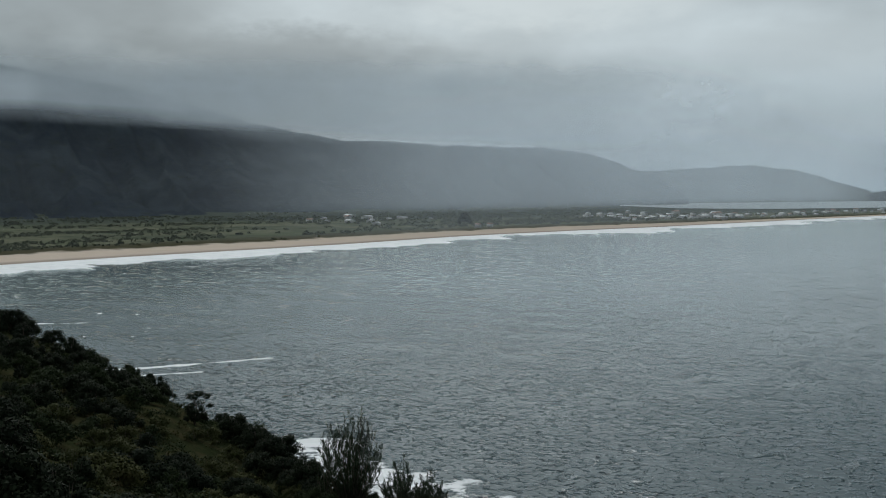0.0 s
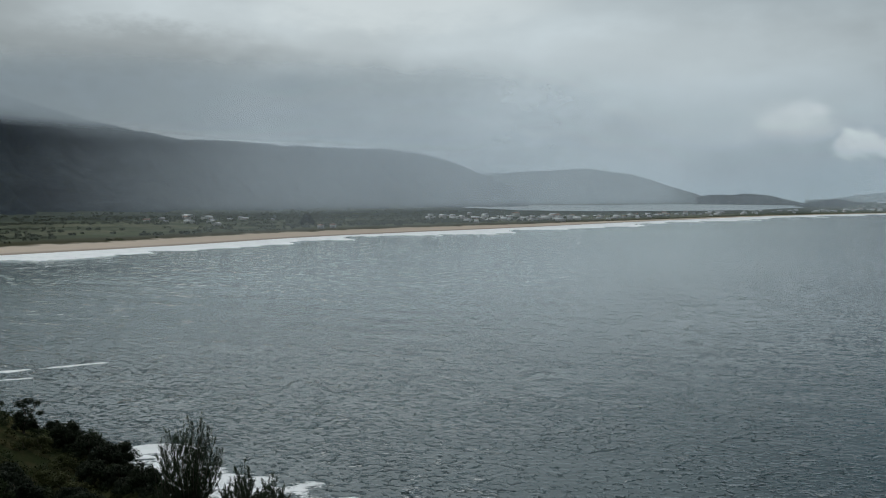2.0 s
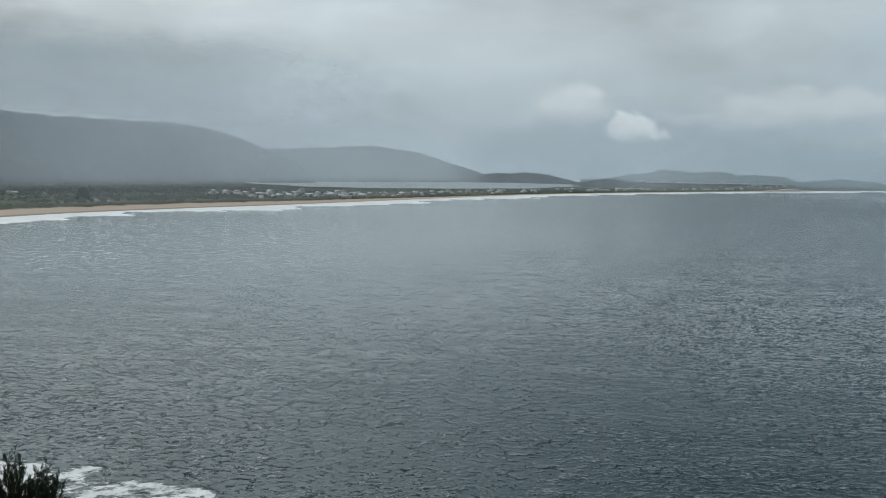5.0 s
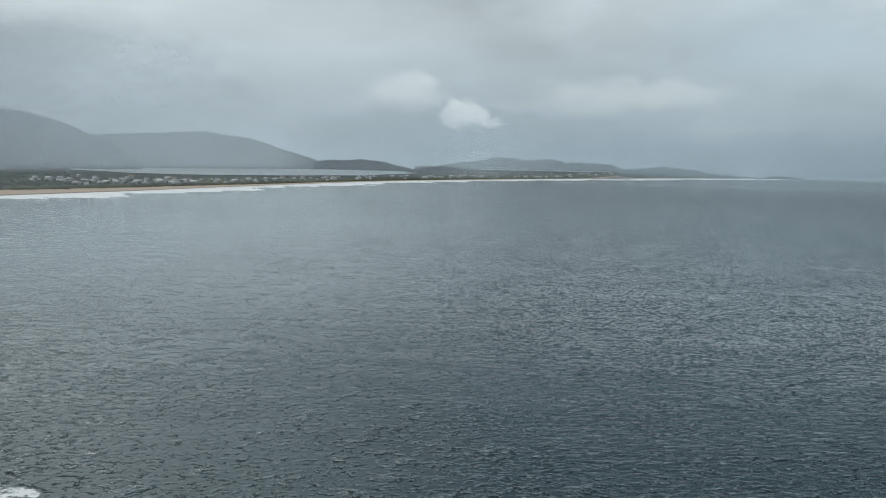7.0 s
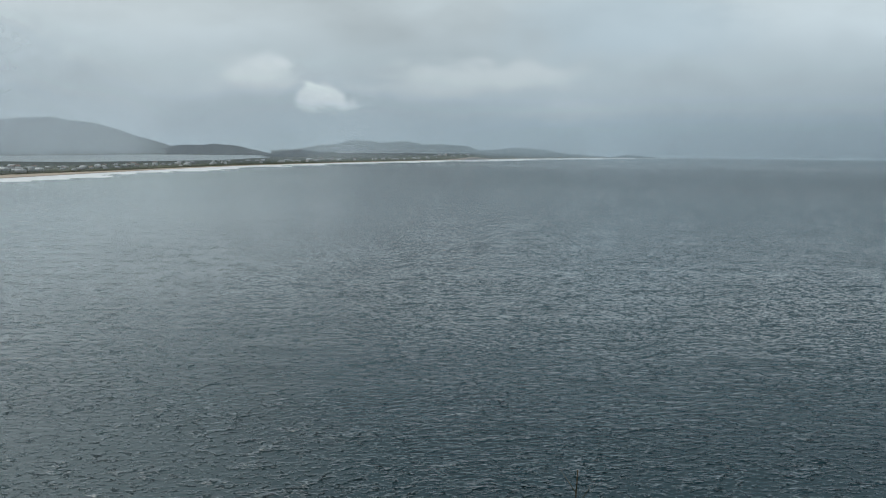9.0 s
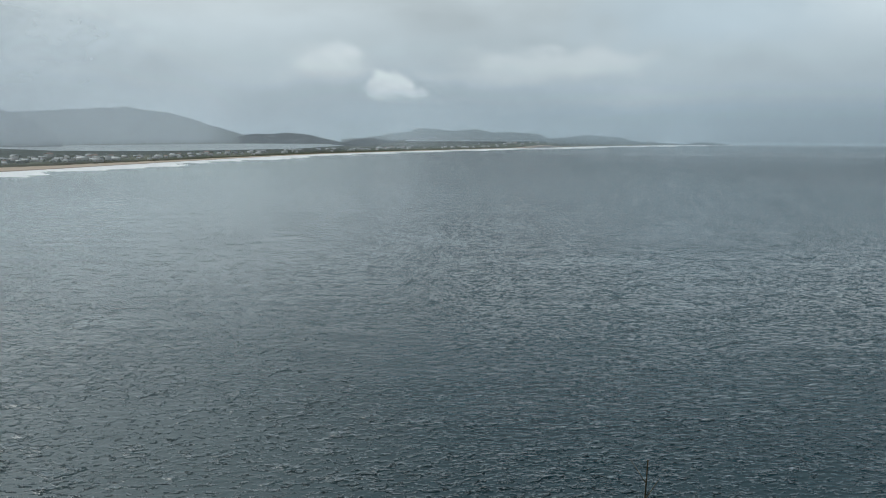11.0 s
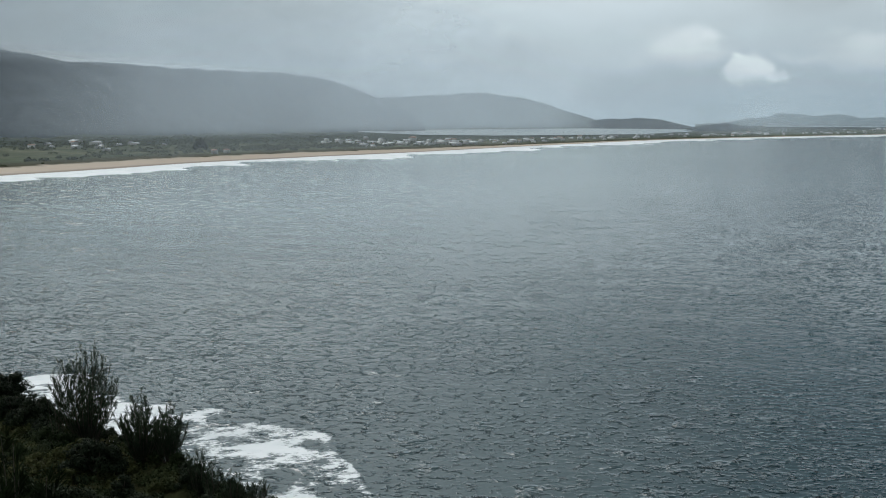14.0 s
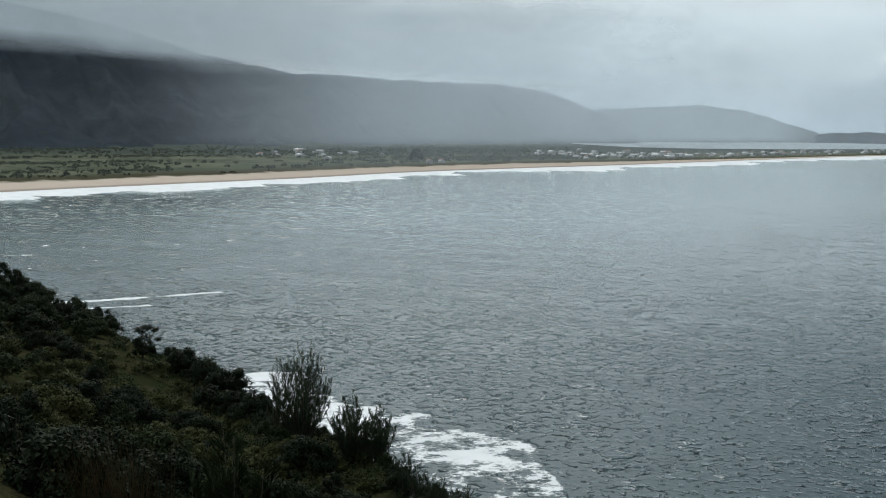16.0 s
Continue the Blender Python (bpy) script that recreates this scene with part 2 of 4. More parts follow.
def make_sea():
    mat, n = material("sea_water")
    foam, shoal_sheen, fade = n.given("foam"), n.given("shoal_sheen"), n.given("fade")
    across = n.add("ShaderNodeMapping", Vector=n.add("ShaderNodeTexCoord").outputs["Object"], Rotation=(0, 0, radians(17))).outputs[0]
    p = n.add("ShaderNodeMapping", Vector=across, Scale=(0.85, 1.0, 1.0)).outputs[0]
    q = n.add("ShaderNodeMapping", Vector=across, Scale=(0.80, 1.0, 1.0), Rotation=(0, 0, 0.2)).outputs[0]
    # sparse steep-faced wavelets on a smoother swell, gathered in gusts
    gust = n.step(n.grain(across, 0.035, 3.0, 0.55), 0.30, 0.62)
    low = n.m("ADD", n.m("SUBTRACT", 0.565, n.m("MULTIPLY", gust, 0.04)), n.m("MULTIPLY", shoal_sheen, 0.13))
    big = n.step(n.grain(p, 0.66, 2.0, 0.5), low, n.m("ADD", low, 0.13))
    mid = n.step(n.grain(q, 1.15, 2.0, 0.5), low, n.m("ADD", low, 0.13))
    small = n.grain(p, 3.2, 3.0, 0.6)
    patch = n.grain(n.place((0.6, 1, 1), radians(-35)), 0.006, 4.0, 0.55)
    # pale tone holds sediment and also sky sheen painted into the water
    tone = n.mix(shoal_sheen, (0.006, 0.030, 0.038), (0.31, 0.385, 0.37))
    tone = n.mix(n.m("MULTIPLY", n.step(patch, 0.45, 0.7), 0.25), tone, (0.018, 0.046, 0.053))
    swell = n.step(n.grain(q, 0.21, 3.0, 0.55), 0.58, 0.70)
    calm = n.m("SUBTRACT", 1.0, n.m("MULTIPLY", shoal_sheen, 0.60), clamp=True)
    nrm = n.bump(swell, calm, 0.50)
    nrm = n.bump(big, calm, 0.78, nrm)
    nrm = n.bump(mid, calm, 0.46, nrm)
    nrm = n.bump(small, 1.0, 0.012, nrm)
    water = n.surface(tone, n.m("ADD", 0.03, n.m("MULTIPLY", fade, 0.13)), nrm, IOR=1.333)
    lace = n.m("ADD", n.m("MULTIPLY", n.grain(n.place((0.6, 1, 1), radians(-20)), 0.7, 8.0, 0.75), 0.85),
               n.m("MULTIPLY", n.grain(n.place((0.7, 1, 1)), 2.2, 5.0, 0.7), 0.45))
    cover = n.step(n.m("ADD", foam, lace), 1.03, 1.17)
    froth = n.surface(n.mix(n.step(n.grain(n.place((1, 1.6, 1), 0.7), 0.10, 5.0, 0.6), 0.35, 0.6), (0.82, 0.85, 0.85), (0.95, 0.96, 0.96)), 0.85, n.bump(lace, 0.7, 0.4))
    both = n.add("ShaderNodeMixShader")
    n.plug(both.inputs[0], cover)
    n.plug(both.inputs[1], water)
    n.plug(both.inputs[2], froth)
    n.out(both.outputs[0])
    return mat


def make_land():
    mat, n = material("coastal_plain")
    d = n.given("inland")
    p = n.place()
    g, h = n.grain(p, 0.008, 5.0), n.grain(p, 0.06, 5.0)
    wobble = n.m("ADD", d, n.m("MULTIPLY", n.m("SUBTRACT", h, 0.5), 26.0))
    sand = n.mix(h, (0.56, 0.46, 0.37), (0.66, 0.56, 0.47))
    sand = n.mix(n.step(d, 14.0, 2.0), sand, (0.36, 0.30, 0.25))
    field = n.mix(n.step(g, 0.40, 0.62), (0.080, 0.090, 0.058), (0.140, 0.142, 0.092))
    field = n.mix(n.step(h, 0.5, 0.72), field, (0.035, 0.048, 0.025))
    field = n.mix(n.m("MULTIPLY", n.step(n.grain(n.place((1, 0.45, 1), 0.6), 0.012, 3.0), 0.52, 0.66), 0.6), field, (0.088, 0.105, 0.058))
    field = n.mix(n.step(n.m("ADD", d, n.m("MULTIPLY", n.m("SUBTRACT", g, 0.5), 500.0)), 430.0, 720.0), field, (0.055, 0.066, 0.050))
    dune = n.mix(h, (0.05, 0.055, 0.032), (0.095, 0.085, 0.055))
    tone = n.mix(n.step(wobble, 70.0, 105.0), dune, field)
    tone = n.mix(n.step(wobble, 50.0, 40.0), tone, sand)
    n.out(n.surface(tone, 0.95, Specular_IOR_Level=0.0, normal=n.bump(h, 0.6, 3.0)))
    return mat


def make_forest(name, a, b, relief=1.0):
    mat, n = material(name)
    p = n.place()
    g, h = n.grain(p, 0.006, 6.0, 0.6), n.grain(p, 0.05, 6.0, 0.65)
    tone = n.mix(n.step(g, 0.35, 0.7), a, b)
    tone = n.mix(n.m("MULTIPLY", n.step(h, 0.5, 0.8), relief), tone, (0.02, 0.028, 0.018))
    n.out(n.surface(tone, 0.95, Specular_IOR_Level=0.0, normal=n.bump(h, relief, 6.0)))
    return mat


def make_lagoon():
    mat, n = material("lagoon_water")
    g = n.grain(n.place((0.3, 1, 1)), 0.05, 5.0)
    n.out(n.surface((0.20, 0.25, 0.26), 0.3, n.bump(g, 0.3, 0.5), IOR=1.333))
    return mat


def make_veil(name, tone, ragged=1.0, scale=0.0022):
    """Stand-in sheet for haze and drizzle: thin, lit through by the sky behind it."""
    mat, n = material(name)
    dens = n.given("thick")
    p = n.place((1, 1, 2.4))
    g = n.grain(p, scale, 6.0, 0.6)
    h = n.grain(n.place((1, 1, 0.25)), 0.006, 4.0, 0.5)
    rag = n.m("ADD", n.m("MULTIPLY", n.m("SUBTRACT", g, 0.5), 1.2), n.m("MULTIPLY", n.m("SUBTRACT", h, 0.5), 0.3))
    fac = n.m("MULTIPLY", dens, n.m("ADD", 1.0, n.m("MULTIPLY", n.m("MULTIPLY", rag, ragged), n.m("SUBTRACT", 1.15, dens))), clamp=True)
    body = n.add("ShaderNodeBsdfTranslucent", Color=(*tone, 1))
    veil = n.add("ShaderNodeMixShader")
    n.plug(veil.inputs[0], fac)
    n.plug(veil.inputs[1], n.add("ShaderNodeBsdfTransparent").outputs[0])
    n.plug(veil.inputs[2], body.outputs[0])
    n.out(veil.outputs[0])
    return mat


def make_paint(name, a, b, rough=0.7):
    mat, n = material(name)
    whole = n.add("ShaderNodeObjectInfo").outputs["Random"]
    g = n.grain(n.place(), 0.8, 5.0)
    tone = n.mix(whole, a, b)
    tone = n.mix(n.m("MULTIPLY", n.step(g, 0.5, 0.8), 0.25), tone, (0.25, 0.24, 0.22))
    n.out(n.surface(tone, rough))
    return mat


PLAIN_LEAF = make_leaf("plain_leaf", (0.080, 0.098, 0.056), (0.125, 0.138, 0.080), (0.105, 0.108, 0.064))
LEAF = make_leaf("shrub_leaf", (0.016, 0.026, 0.011), (0.034, 0.047, 0.018), (0.041, 0.046, 0.018))
LEAF_OLIVE = make_leaf("olive_leaf", (0.036, 0.044, 0.015), (0.066, 0.068, 0.025), (0.076, 0.062, 0.028))
LEAF_DARK = make_leaf("dark_leaf", (0.010, 0.016, 0.010), (0.024, 0.032, 0.016), (0.020, 0.030, 0.014))
NEEDLE = make_leaf("needle", (0.044, 0.062, 0.038), (0.076, 0.096, 0.058), (0.058, 0.074, 0.044))
DRY = make_leaf("dry_grass", (0.06, 0.045, 0.022), (0.10, 0.07, 0.035), (0.05, 0.05, 0.02))
BARK, SOIL, SEA, LAND = make_bark(), make_soil(), make_sea(), make_land()
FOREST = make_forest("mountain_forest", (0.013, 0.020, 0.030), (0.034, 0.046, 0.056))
# the far hills' forest has distance haze put into its colour: paler, bluer
HAZED_FOREST = make_forest("hazed_forest", (0.078, 0.098, 0.102), (0.100, 0.120, 0.120), 0.12)
LAGOON = make_lagoon()
HAZE_VEIL = make_veil("mist", (0.75, 0.845, 0.92), 0.06)
SEA_HAZE_VEIL = make_veil("sea_haze_veil", (0.69, 0.83, 0.92), 0.06)
RAIN_CLOUD = make_veil("rain_cloud", (0.51, 0.59, 0.645), 2.4, 0.004)
WALL_PAINT = make_paint("wall_paint", (0.68, 0.66, 0.62), (0.40, 0.36, 0.32))
ROOF_PALE = make_paint("pale_roof", (0.42, 0.42, 0.43), (0.80, 0.79, 0.77))
ROOF_TILE = make_paint("tile_roof", (0.28, 0.15, 0.10), (0.40, 0.24, 0.17))
ROOF_GREY = make_paint("grey_roof", (0.22, 0.22, 0.23), (0.40, 0.40, 0.40))

# ---- plan of the coast ----
# the waterline of the bay, from the foot of the hill to the far point
SHORE = np.array([(-420, 330), (-300, 500), (-240, 607), (-174, 703), (-78, 833), (19, 985), (122, 1105), (272, 1268),
                  (531, 1572), (868, 1940), (1225, 2235), (1796, 2645), (2480, 3070), (3320, 3520), (3700, 3700)], float)


def along(points, step):
    """A smooth line through control points."""
    out = []
    p = np.vstack([2 * points[0] - points[1], points, 2 * points[-1] - points[-2]])
    for i in range(1, len(p) - 2):
        k = max(2, int(np.hypot(*(p[i + 1] - p[i])) / step))
        t = (np.arange(k) / k)[:, None]
        out.append(0.5 * (2 * p[i] + (p[i + 1] - p[i - 1]) * t + (2 * p[i - 1] - 5 * p[i] + 4 * p[i + 1] - p[i + 2]) * t ** 2
                          + (3 * p[i] - p[i - 1] - 3 * p[i + 1] + p[i + 2]) * t ** 3))
    return np.vstack(out + [p[-2:-1]])


COAST = along(SHORE, 25.0)


def inland(x, y):
    """Signed metres from the waterline: positive on land."""
    x, y = np.asarray(x, float), np.asarray(y, float)
    best, sign = np.full(x.shape, 1e9), np.ones(x.shape)
    for a, b in zip(COAST[:-1], COAST[1:]):
        ab = b - a
        t = np.clip(((x - a[0]) * ab[0] + (y - a[1]) * ab[1]) / (ab @ ab), 0, 1)
        dx, dy = x - a[0] - t * ab[0], y - a[1] - t * ab[1]
        d = np.hypot(dx, dy)
        near = d < best
        best = np.where(near, d, best)
        sign = np.where(near, np.sign(ab[0] * dy - ab[1] * dx), sign)
    return best * sign


COAST_AZ, COAST_R = np.degrees(np.arctan2(COAST[:, 0], COAST[:, 1])), np.hypot(COAST[:, 0], COAST[:, 1])


def shore_r(az):
    return np.interp(az, COAST_AZ, COAST_R)


def polar(az, r):
    a = np.radians(az)
    return r * np.sin(a), r * np.cos(a)


# the lagoon's banks, as azimuth and distance
BANK_NEAR = ((9.0, 2760), (12, 2380), (16, 2330), (20, 2480), (23.6, 2730), (25.6, 3300), (26.3, 3600))
BANK_FAR = ((9.0, 2900), (12, 3300), (16, 3620), (20, 4080), (23.6, 4100), (25.6, 4000), (26.3, 3900))


def land_z(x, y, d=None):
    d = inland(x, y) if d is None else d
    z = np.interp(d, (-60, -10, 0, 40, 60, 95, 200, 800, 5000), (-3, -0.6, 0.05, 2.0, 3.4, 3.0, 2.6, 3.5, 6))
    z = z + fbm(x / 40, y / 40, 4, 3) * np.interp(d, (20, 60, 120, 600), (0.1, 0.9, 0.8, 1.5))
    az, r = np.degrees(np.arctan2(x, y)), np.hypot(x, y)
    z = z + 8.5 * smooth(r, 3250, 3650) * smooth(az, 27.5, 29) * smooth(az, 37.5, 36)
    inside = smooth(r - np.interp(az, *zip(*BANK_NEAR)), -60, 20) * smooth(np.interp(az, *zip(*BANK_FAR)) - r, -20, 60)
    return z - 3.5 * inside * smooth(az, 8.2, 9.4) * smooth(az, 27.0, 26.2)


# ---- the hill on which the camera stands ----
SIGHT = ((-180, -12), (-90, -6), (-45, 1), (-30, 3.6), (-22, 6.25), (-19.3, 7.4), (-17, 8.45), (-14.5, 9.8), (-12.1, 11.4), (-9.2, 13.5), (-6.5, 14.5),
         (-3.2, 16.3), (-0.2, 17.3), (2, 18.7), (4.3, 19.8), (8, 23), (15, 30), (40, 38), (90, 34), (140, 5), (180, -12))
EDGE = ((-180, 150), (-40, 150), (-22, 118), (-12, 95), (-5, 66), (0, 53), (4.3, 44), (10, 30), (20, 18), (60, 12), (110, 30), (180, 150))


def hill_z(az, r):
    drop = np.tan(np.radians(np.interp(az, *zip(*SIGHT))))
    brow = np.interp(az, *zip(*EDGE))
    rho = r / brow
    inside = EYE - 1.75 * (1 - np.clip(rho, 0, 1)) - r * drop - 4.2 * smooth(az, 12, 2) * np.sin(np.pi * np.clip(rho, 0, 1)) ** 0.8
    zb = EYE - brow * drop
    past = np.clip(r - brow, 0, None)
    outside = zb - past * (drop * 0.9 + 0.05) - 0.012 * past ** 2 - smooth(past, 8, 40) * 10
    z = np.where(rho <= 1, inside, outside)
    x, y = polar(az, r)
    z = z + fbm(x / 14, y / 14, 4, 11) * smooth(r, 3, 14) * 1.1
    return np.maximum(z, -4 + 0 * z)


def build_hill():
    az = np.concatenate([np.arange(-180, -32, 4.0), np.arange(-32, 24, 0.35), np.arange(24, 180, 4.0)])
    r = np.concatenate([[0.0], np.geomspace(0.6, 240, 172)])
    A, R = np.meshgrid(az, r)
    X, Y = polar(A, R)
    me = sheet_mesh("ground", X, Y, hill_z(A, R), SOIL, wrap=True)
    tagged(new("ground", me), "steep hillside of dark scrub-covered soil above the sea", "hillside", kind="structure")


def chop(X, Y, gap, lengths, spread, seed):
    """A field of short-crested waves, about unit size, that fades where the sheet is too coarse for it."""
    rnd = np.random.default_rng(seed)
    total = np.zeros_like(X)
    for wave in lengths:
        a = radians(34 + rnd.normal(0, spread))
        phase = 2 * math.pi / wave * (X * math.sin(a) + Y * math.cos(a)) + rnd.uniform(0, 6.283)
        total += np.sin(phase) * smooth(wave / np.maximum(gap, 0.25), 1.9, 3.6)
    return total * math.sqrt(2 / len(lengths))


def build_sea():
    az = np.concatenate([np.arange(-180, -24, 4.0), np.arange(-24, 58, 0.14), np.arange(58, 180, 4.0)])
    r = [60.0 + 4 * i for i in range(12)]
    while r[-1] < 4900:
        r.append(r[-1] * (1 + 0.0027 * math.sqrt(1 + (r[-1] / 520) ** 2)))
    r = np.array(r[:-1] + [4950.0])
    A, R = np.meshgrid(az, r)
    X, Y = polar(A, R)
    gap = np.gradient(r)[:, None]
    fine = chop(X, Y, gap, np.geomspace(1.0, 2.1, 34), 42, 1)
    mid = chop(X, Y, gap, np.geomspace(2.8, 6.0, 22), 40, 2)
    long = chop(X, Y, gap, np.geomspace(18, 42, 8), 14, 3)
    fine, mid = 1.5 * np.tanh(fine / 1.5), 1.5 * np.tanh(mid / 1.5)
    gust = 0.75 + 0.5 * vnoise(X / 90, Y / 60, 41)
    Z = gust * (0.022 * (np.exp(0.62 * fine) - 1.15) + 0.022 * (np.exp(0.45 * mid) - 1)) + 0.02 * long
    d = inland(X, Y)
    # paler near the beach: sediment, plus reflected sky brightness put into the colour
    shoal_sheen = 0.70 * smooth(d, -900, -60) + 0.26 * smooth(d, -1400, -300)
    shoal_sheen *= 0.85 + 0.3 * fbm(X / 160, Y / 160, 3, 21)
    # this painted paleness falls off towards the viewpoint and to the east
    shoal_sheen *= (1 - smooth(A, 16, 36)) * (0.28 + 0.72 * smooth(R, 170, 600))
    # white water along the beach: scalloped swash and broken lines of surf
    S = (X * 0.66 + Y * 0.75)
    reach = np.interp(R, (500, 900, 1500, 2500, 3500, 4900), (84, 84, 92, 104, 170, 230))
    reach *= 0.92 + 0.45 * fbm(S / 85, 0 * S, 3, 5) + 0.22 * fbm(S / 22, d / 40, 3, 15)
    foam = smooth(-d, reach + 6, reach - 22) * (0.80 + 0.30 * smooth(fbm(S / 30, d / 6, 3, 25), -0.5, 0.1))
    trail = smooth(-d, 190, 40) * smooth(fbm(S / 55, d / 7, 4, 8), 0.15, 0.5) * 0.62 * (0.3 + 0.7 * smooth(A, 2, -14))
    foam = np.maximum(foam, trail)
    # white water round the foot of the hill
    foot = np.interp(A + 2.6 * fbm(X / 26, Y / 20, 3, 90), (-30, -20, -14, -10, -8.6, -5, -3, 0, 2, 4, 6.5, 8.0, 9.5, 12), (340, 290, 190, 164, 182, 179, 163, 155, 152, 150, 146, 134, 116, 88))
    back = foot - R + fbm(X / 12, Y / 8, 4, 6) * 10 + fbm(X / 4, Y / 2.6, 3, 16) * 4
    swash = smooth(back, -3, 8) * (0.37 + 0.42 * fbm(X / 11, Y / 8, 4, 12) + 0.45 * (0.28 - np.abs(fbm(X / 5, Y / 4, 4, 61))) + 0.14 * smooth(A, 0, -5) + 0.12 * smooth(back, 14, 3)) * smooth(A, 14, 10)
    foam = np.maximum(foam, swash)
    # one breaking streak off the point, and loose white flecks in the shallows
    for (x0, y0), (x1, y1), w in (((-76, 246), (-42, 265), 2.4), ((-66, 240), (-54, 245), 2.4), ((-150, 330), (-105, 338), 3.0), ((-100, 252), (-70, 243), 2.5)):
        ab = np.array([x1 - x0, y1 - y0], float)
        t = np.clip(((X - x0) * ab[0] + (Y - y0) * ab[1]) / (ab @ ab), 0, 1)
        dist = np.hypot(X - x0 - t * ab[0], Y - y0 - t * ab[1]) + fbm(X / 5, Y / 5, 3, 9) * 1.6
        foam = np.maximum(foam, smooth(dist, w * (1.2 - 0.6 * t), 0.3) * (0.95 - 0.4 * t))
    flecks = vnoise(X / 2.2, Y / 2.0, 31) * 0.6 + 0.4 * vnoise(X / 14, Y / 9, 32)
    foam = np.maximum(foam, smooth(flecks, 0.83, 0.90) * 0.5 * smooth(d, -500, -260) * smooth(A, 6, -10))
    Z *= 1 - 0.7 * smooth(d, -60, -5)
    # two broken lines of breakers stand up out of the white water
    for share, tall in ((0.42, 0.6), (0.86, 0.8)):
        Z += tall * np.exp(-((-d - share * reach) / 5.0) ** 2) * smooth(fbm(S / 70, 0 * S + share, 2, 35), -0.35, 0.2)
    Z = np.where(d > 25, -2.5, Z)
    me = sheet_mesh("sea", X, Y, Z, SEA, wrap=True, attributes={"foam": foam, "shoal_sheen": shoal_sheen, "fade": smooth(R, 150, 1500) + 0 * X})
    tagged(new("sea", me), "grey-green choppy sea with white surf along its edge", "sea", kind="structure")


def build_plain():
    az = np.arange(-48, 46.5, 0.12)
    rows = np.concatenate([np.linspace(-40, 110, 40), 110 + np.geomspace(4, 4200, 90)])
    A, V = np.meshgrid(az, rows)
    base = shore_r(A)
    R = np.minimum(base + V * (1 + 0 * A), 4900 + V * 0.005)
    X, Y = polar(A, R)
    d = inland(X, Y)
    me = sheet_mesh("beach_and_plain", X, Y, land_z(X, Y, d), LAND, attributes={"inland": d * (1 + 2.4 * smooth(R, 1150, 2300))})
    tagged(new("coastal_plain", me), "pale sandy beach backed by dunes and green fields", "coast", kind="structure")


build_hill()
build_sea()
build_plain()


# ---- mountains ----
def build_mountain(name, ridge, mat, label, relief=0.16, rows=60, seed=0, group="", rough=0.06):
    """ridge: azimuth, skyline's elevation, distance of the foot and of the crest."""
    a, e, foot, crest = (np.array(c, float) for c in zip(*ridge))
    az = np.arange(a[0], a[-1] + 0.01, 0.12)
    el = np.interp(az, a, e)
    k = np.hanning(9)
    el = np.convolve(np.pad(el, 4, mode="edge"), k / k.sum(), "valid") + fbm(az * 1.2, 0 * az + seed, 4, seed) * rough
    f, c = np.interp(az, a, foot), np.interp(az, a, crest)
    top = EYE + c * np.tan(np.radians(el))
    s = np.linspace(0, 1.35, rows)[:, None]
    R = f + (c - f) * s
    A = az + 0 * s
    X, Y = polar(A, R)
    up = np.where(s <= 1, 0.35 * s + 0.65 * s ** 2.1, 1 - (s - 1) * 1.2)
    gully = np.abs(fbm(az * 0.30 + 1.1 * s, 1.3 * s + 0 * az, 4, seed + 2)) * -relief * 2.0 + fbm(X / 260, Y / 260, 4, seed + 3) * relief * 0.5
    Z = 2 + (top - 2) * (up + gully * np.sin(np.pi * np.clip(s, 0, 1)))
    Z = np.maximum(Z, 1.0)
    Z[0] = -1
    tagged(new(name, sheet_mesh(name, X, Y, Z, mat)), label, "mountain", group=group, kind="structure")


build_mountain("mountain", ((-46, 7.0, 1350, 2600), (-21.6, 6.0, 1450, 2700), (-17.7, 5.4, 1550, 2800), (-13.7, 4.6, 1650, 2900), (-9.6, 3.4, 1750, 3000),
                            (-5.3, 2.60, 1900, 3100), (-1.8, 2.45, 2050, 3200), (0.5, 2.31, 2150, 3250), (5.9, 2.17, 2500, 3350),
                            (8.4, 1.62, 2700, 3400), (9.6, 1.10, 2800, 3400), (11.5, 0.3, 2950, 3350), (12.5, -0.5, 3050, 3300)), FOREST,
               "dark forested mountain with gullies, its top in low cloud", 0.26, 90, seed=4)
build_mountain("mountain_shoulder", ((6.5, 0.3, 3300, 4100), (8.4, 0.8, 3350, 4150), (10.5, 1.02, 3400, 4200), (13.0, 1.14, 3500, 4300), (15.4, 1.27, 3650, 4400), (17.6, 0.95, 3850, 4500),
                                     (19.2, 0.52, 4000, 4550), (20.9, 0.0, 4150, 4600), (22.0, -0.4, 4250, 4600)), HAZED_FOREST,
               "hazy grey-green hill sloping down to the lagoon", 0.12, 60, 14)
build_mountain("headland", ((20.0, -0.4, 4200, 4500), (21.2, -0.08, 4150, 4480), (23.2, 0.05, 4100, 4450), (24.6, -0.10, 4050, 4420), (25.8, -0.36, 4000, 4350), (26.8, -0.6, 3950, 4250)), FOREST,
               "low dark wooded headland across the lagoon", 0.08, 40, 24)
build_mountain("wooded_hill", ((25.4, -0.6, 3500, 3750), (26.4, -0.32, 3500, 3760), (27.5, -0.20, 3520, 3780), (28.7, -0.34, 3560, 3800), (30.2, -0.62, 3600, 3830)), FOREST,
               "low dark wooded hill behind the town", 0.08, 40, 34)
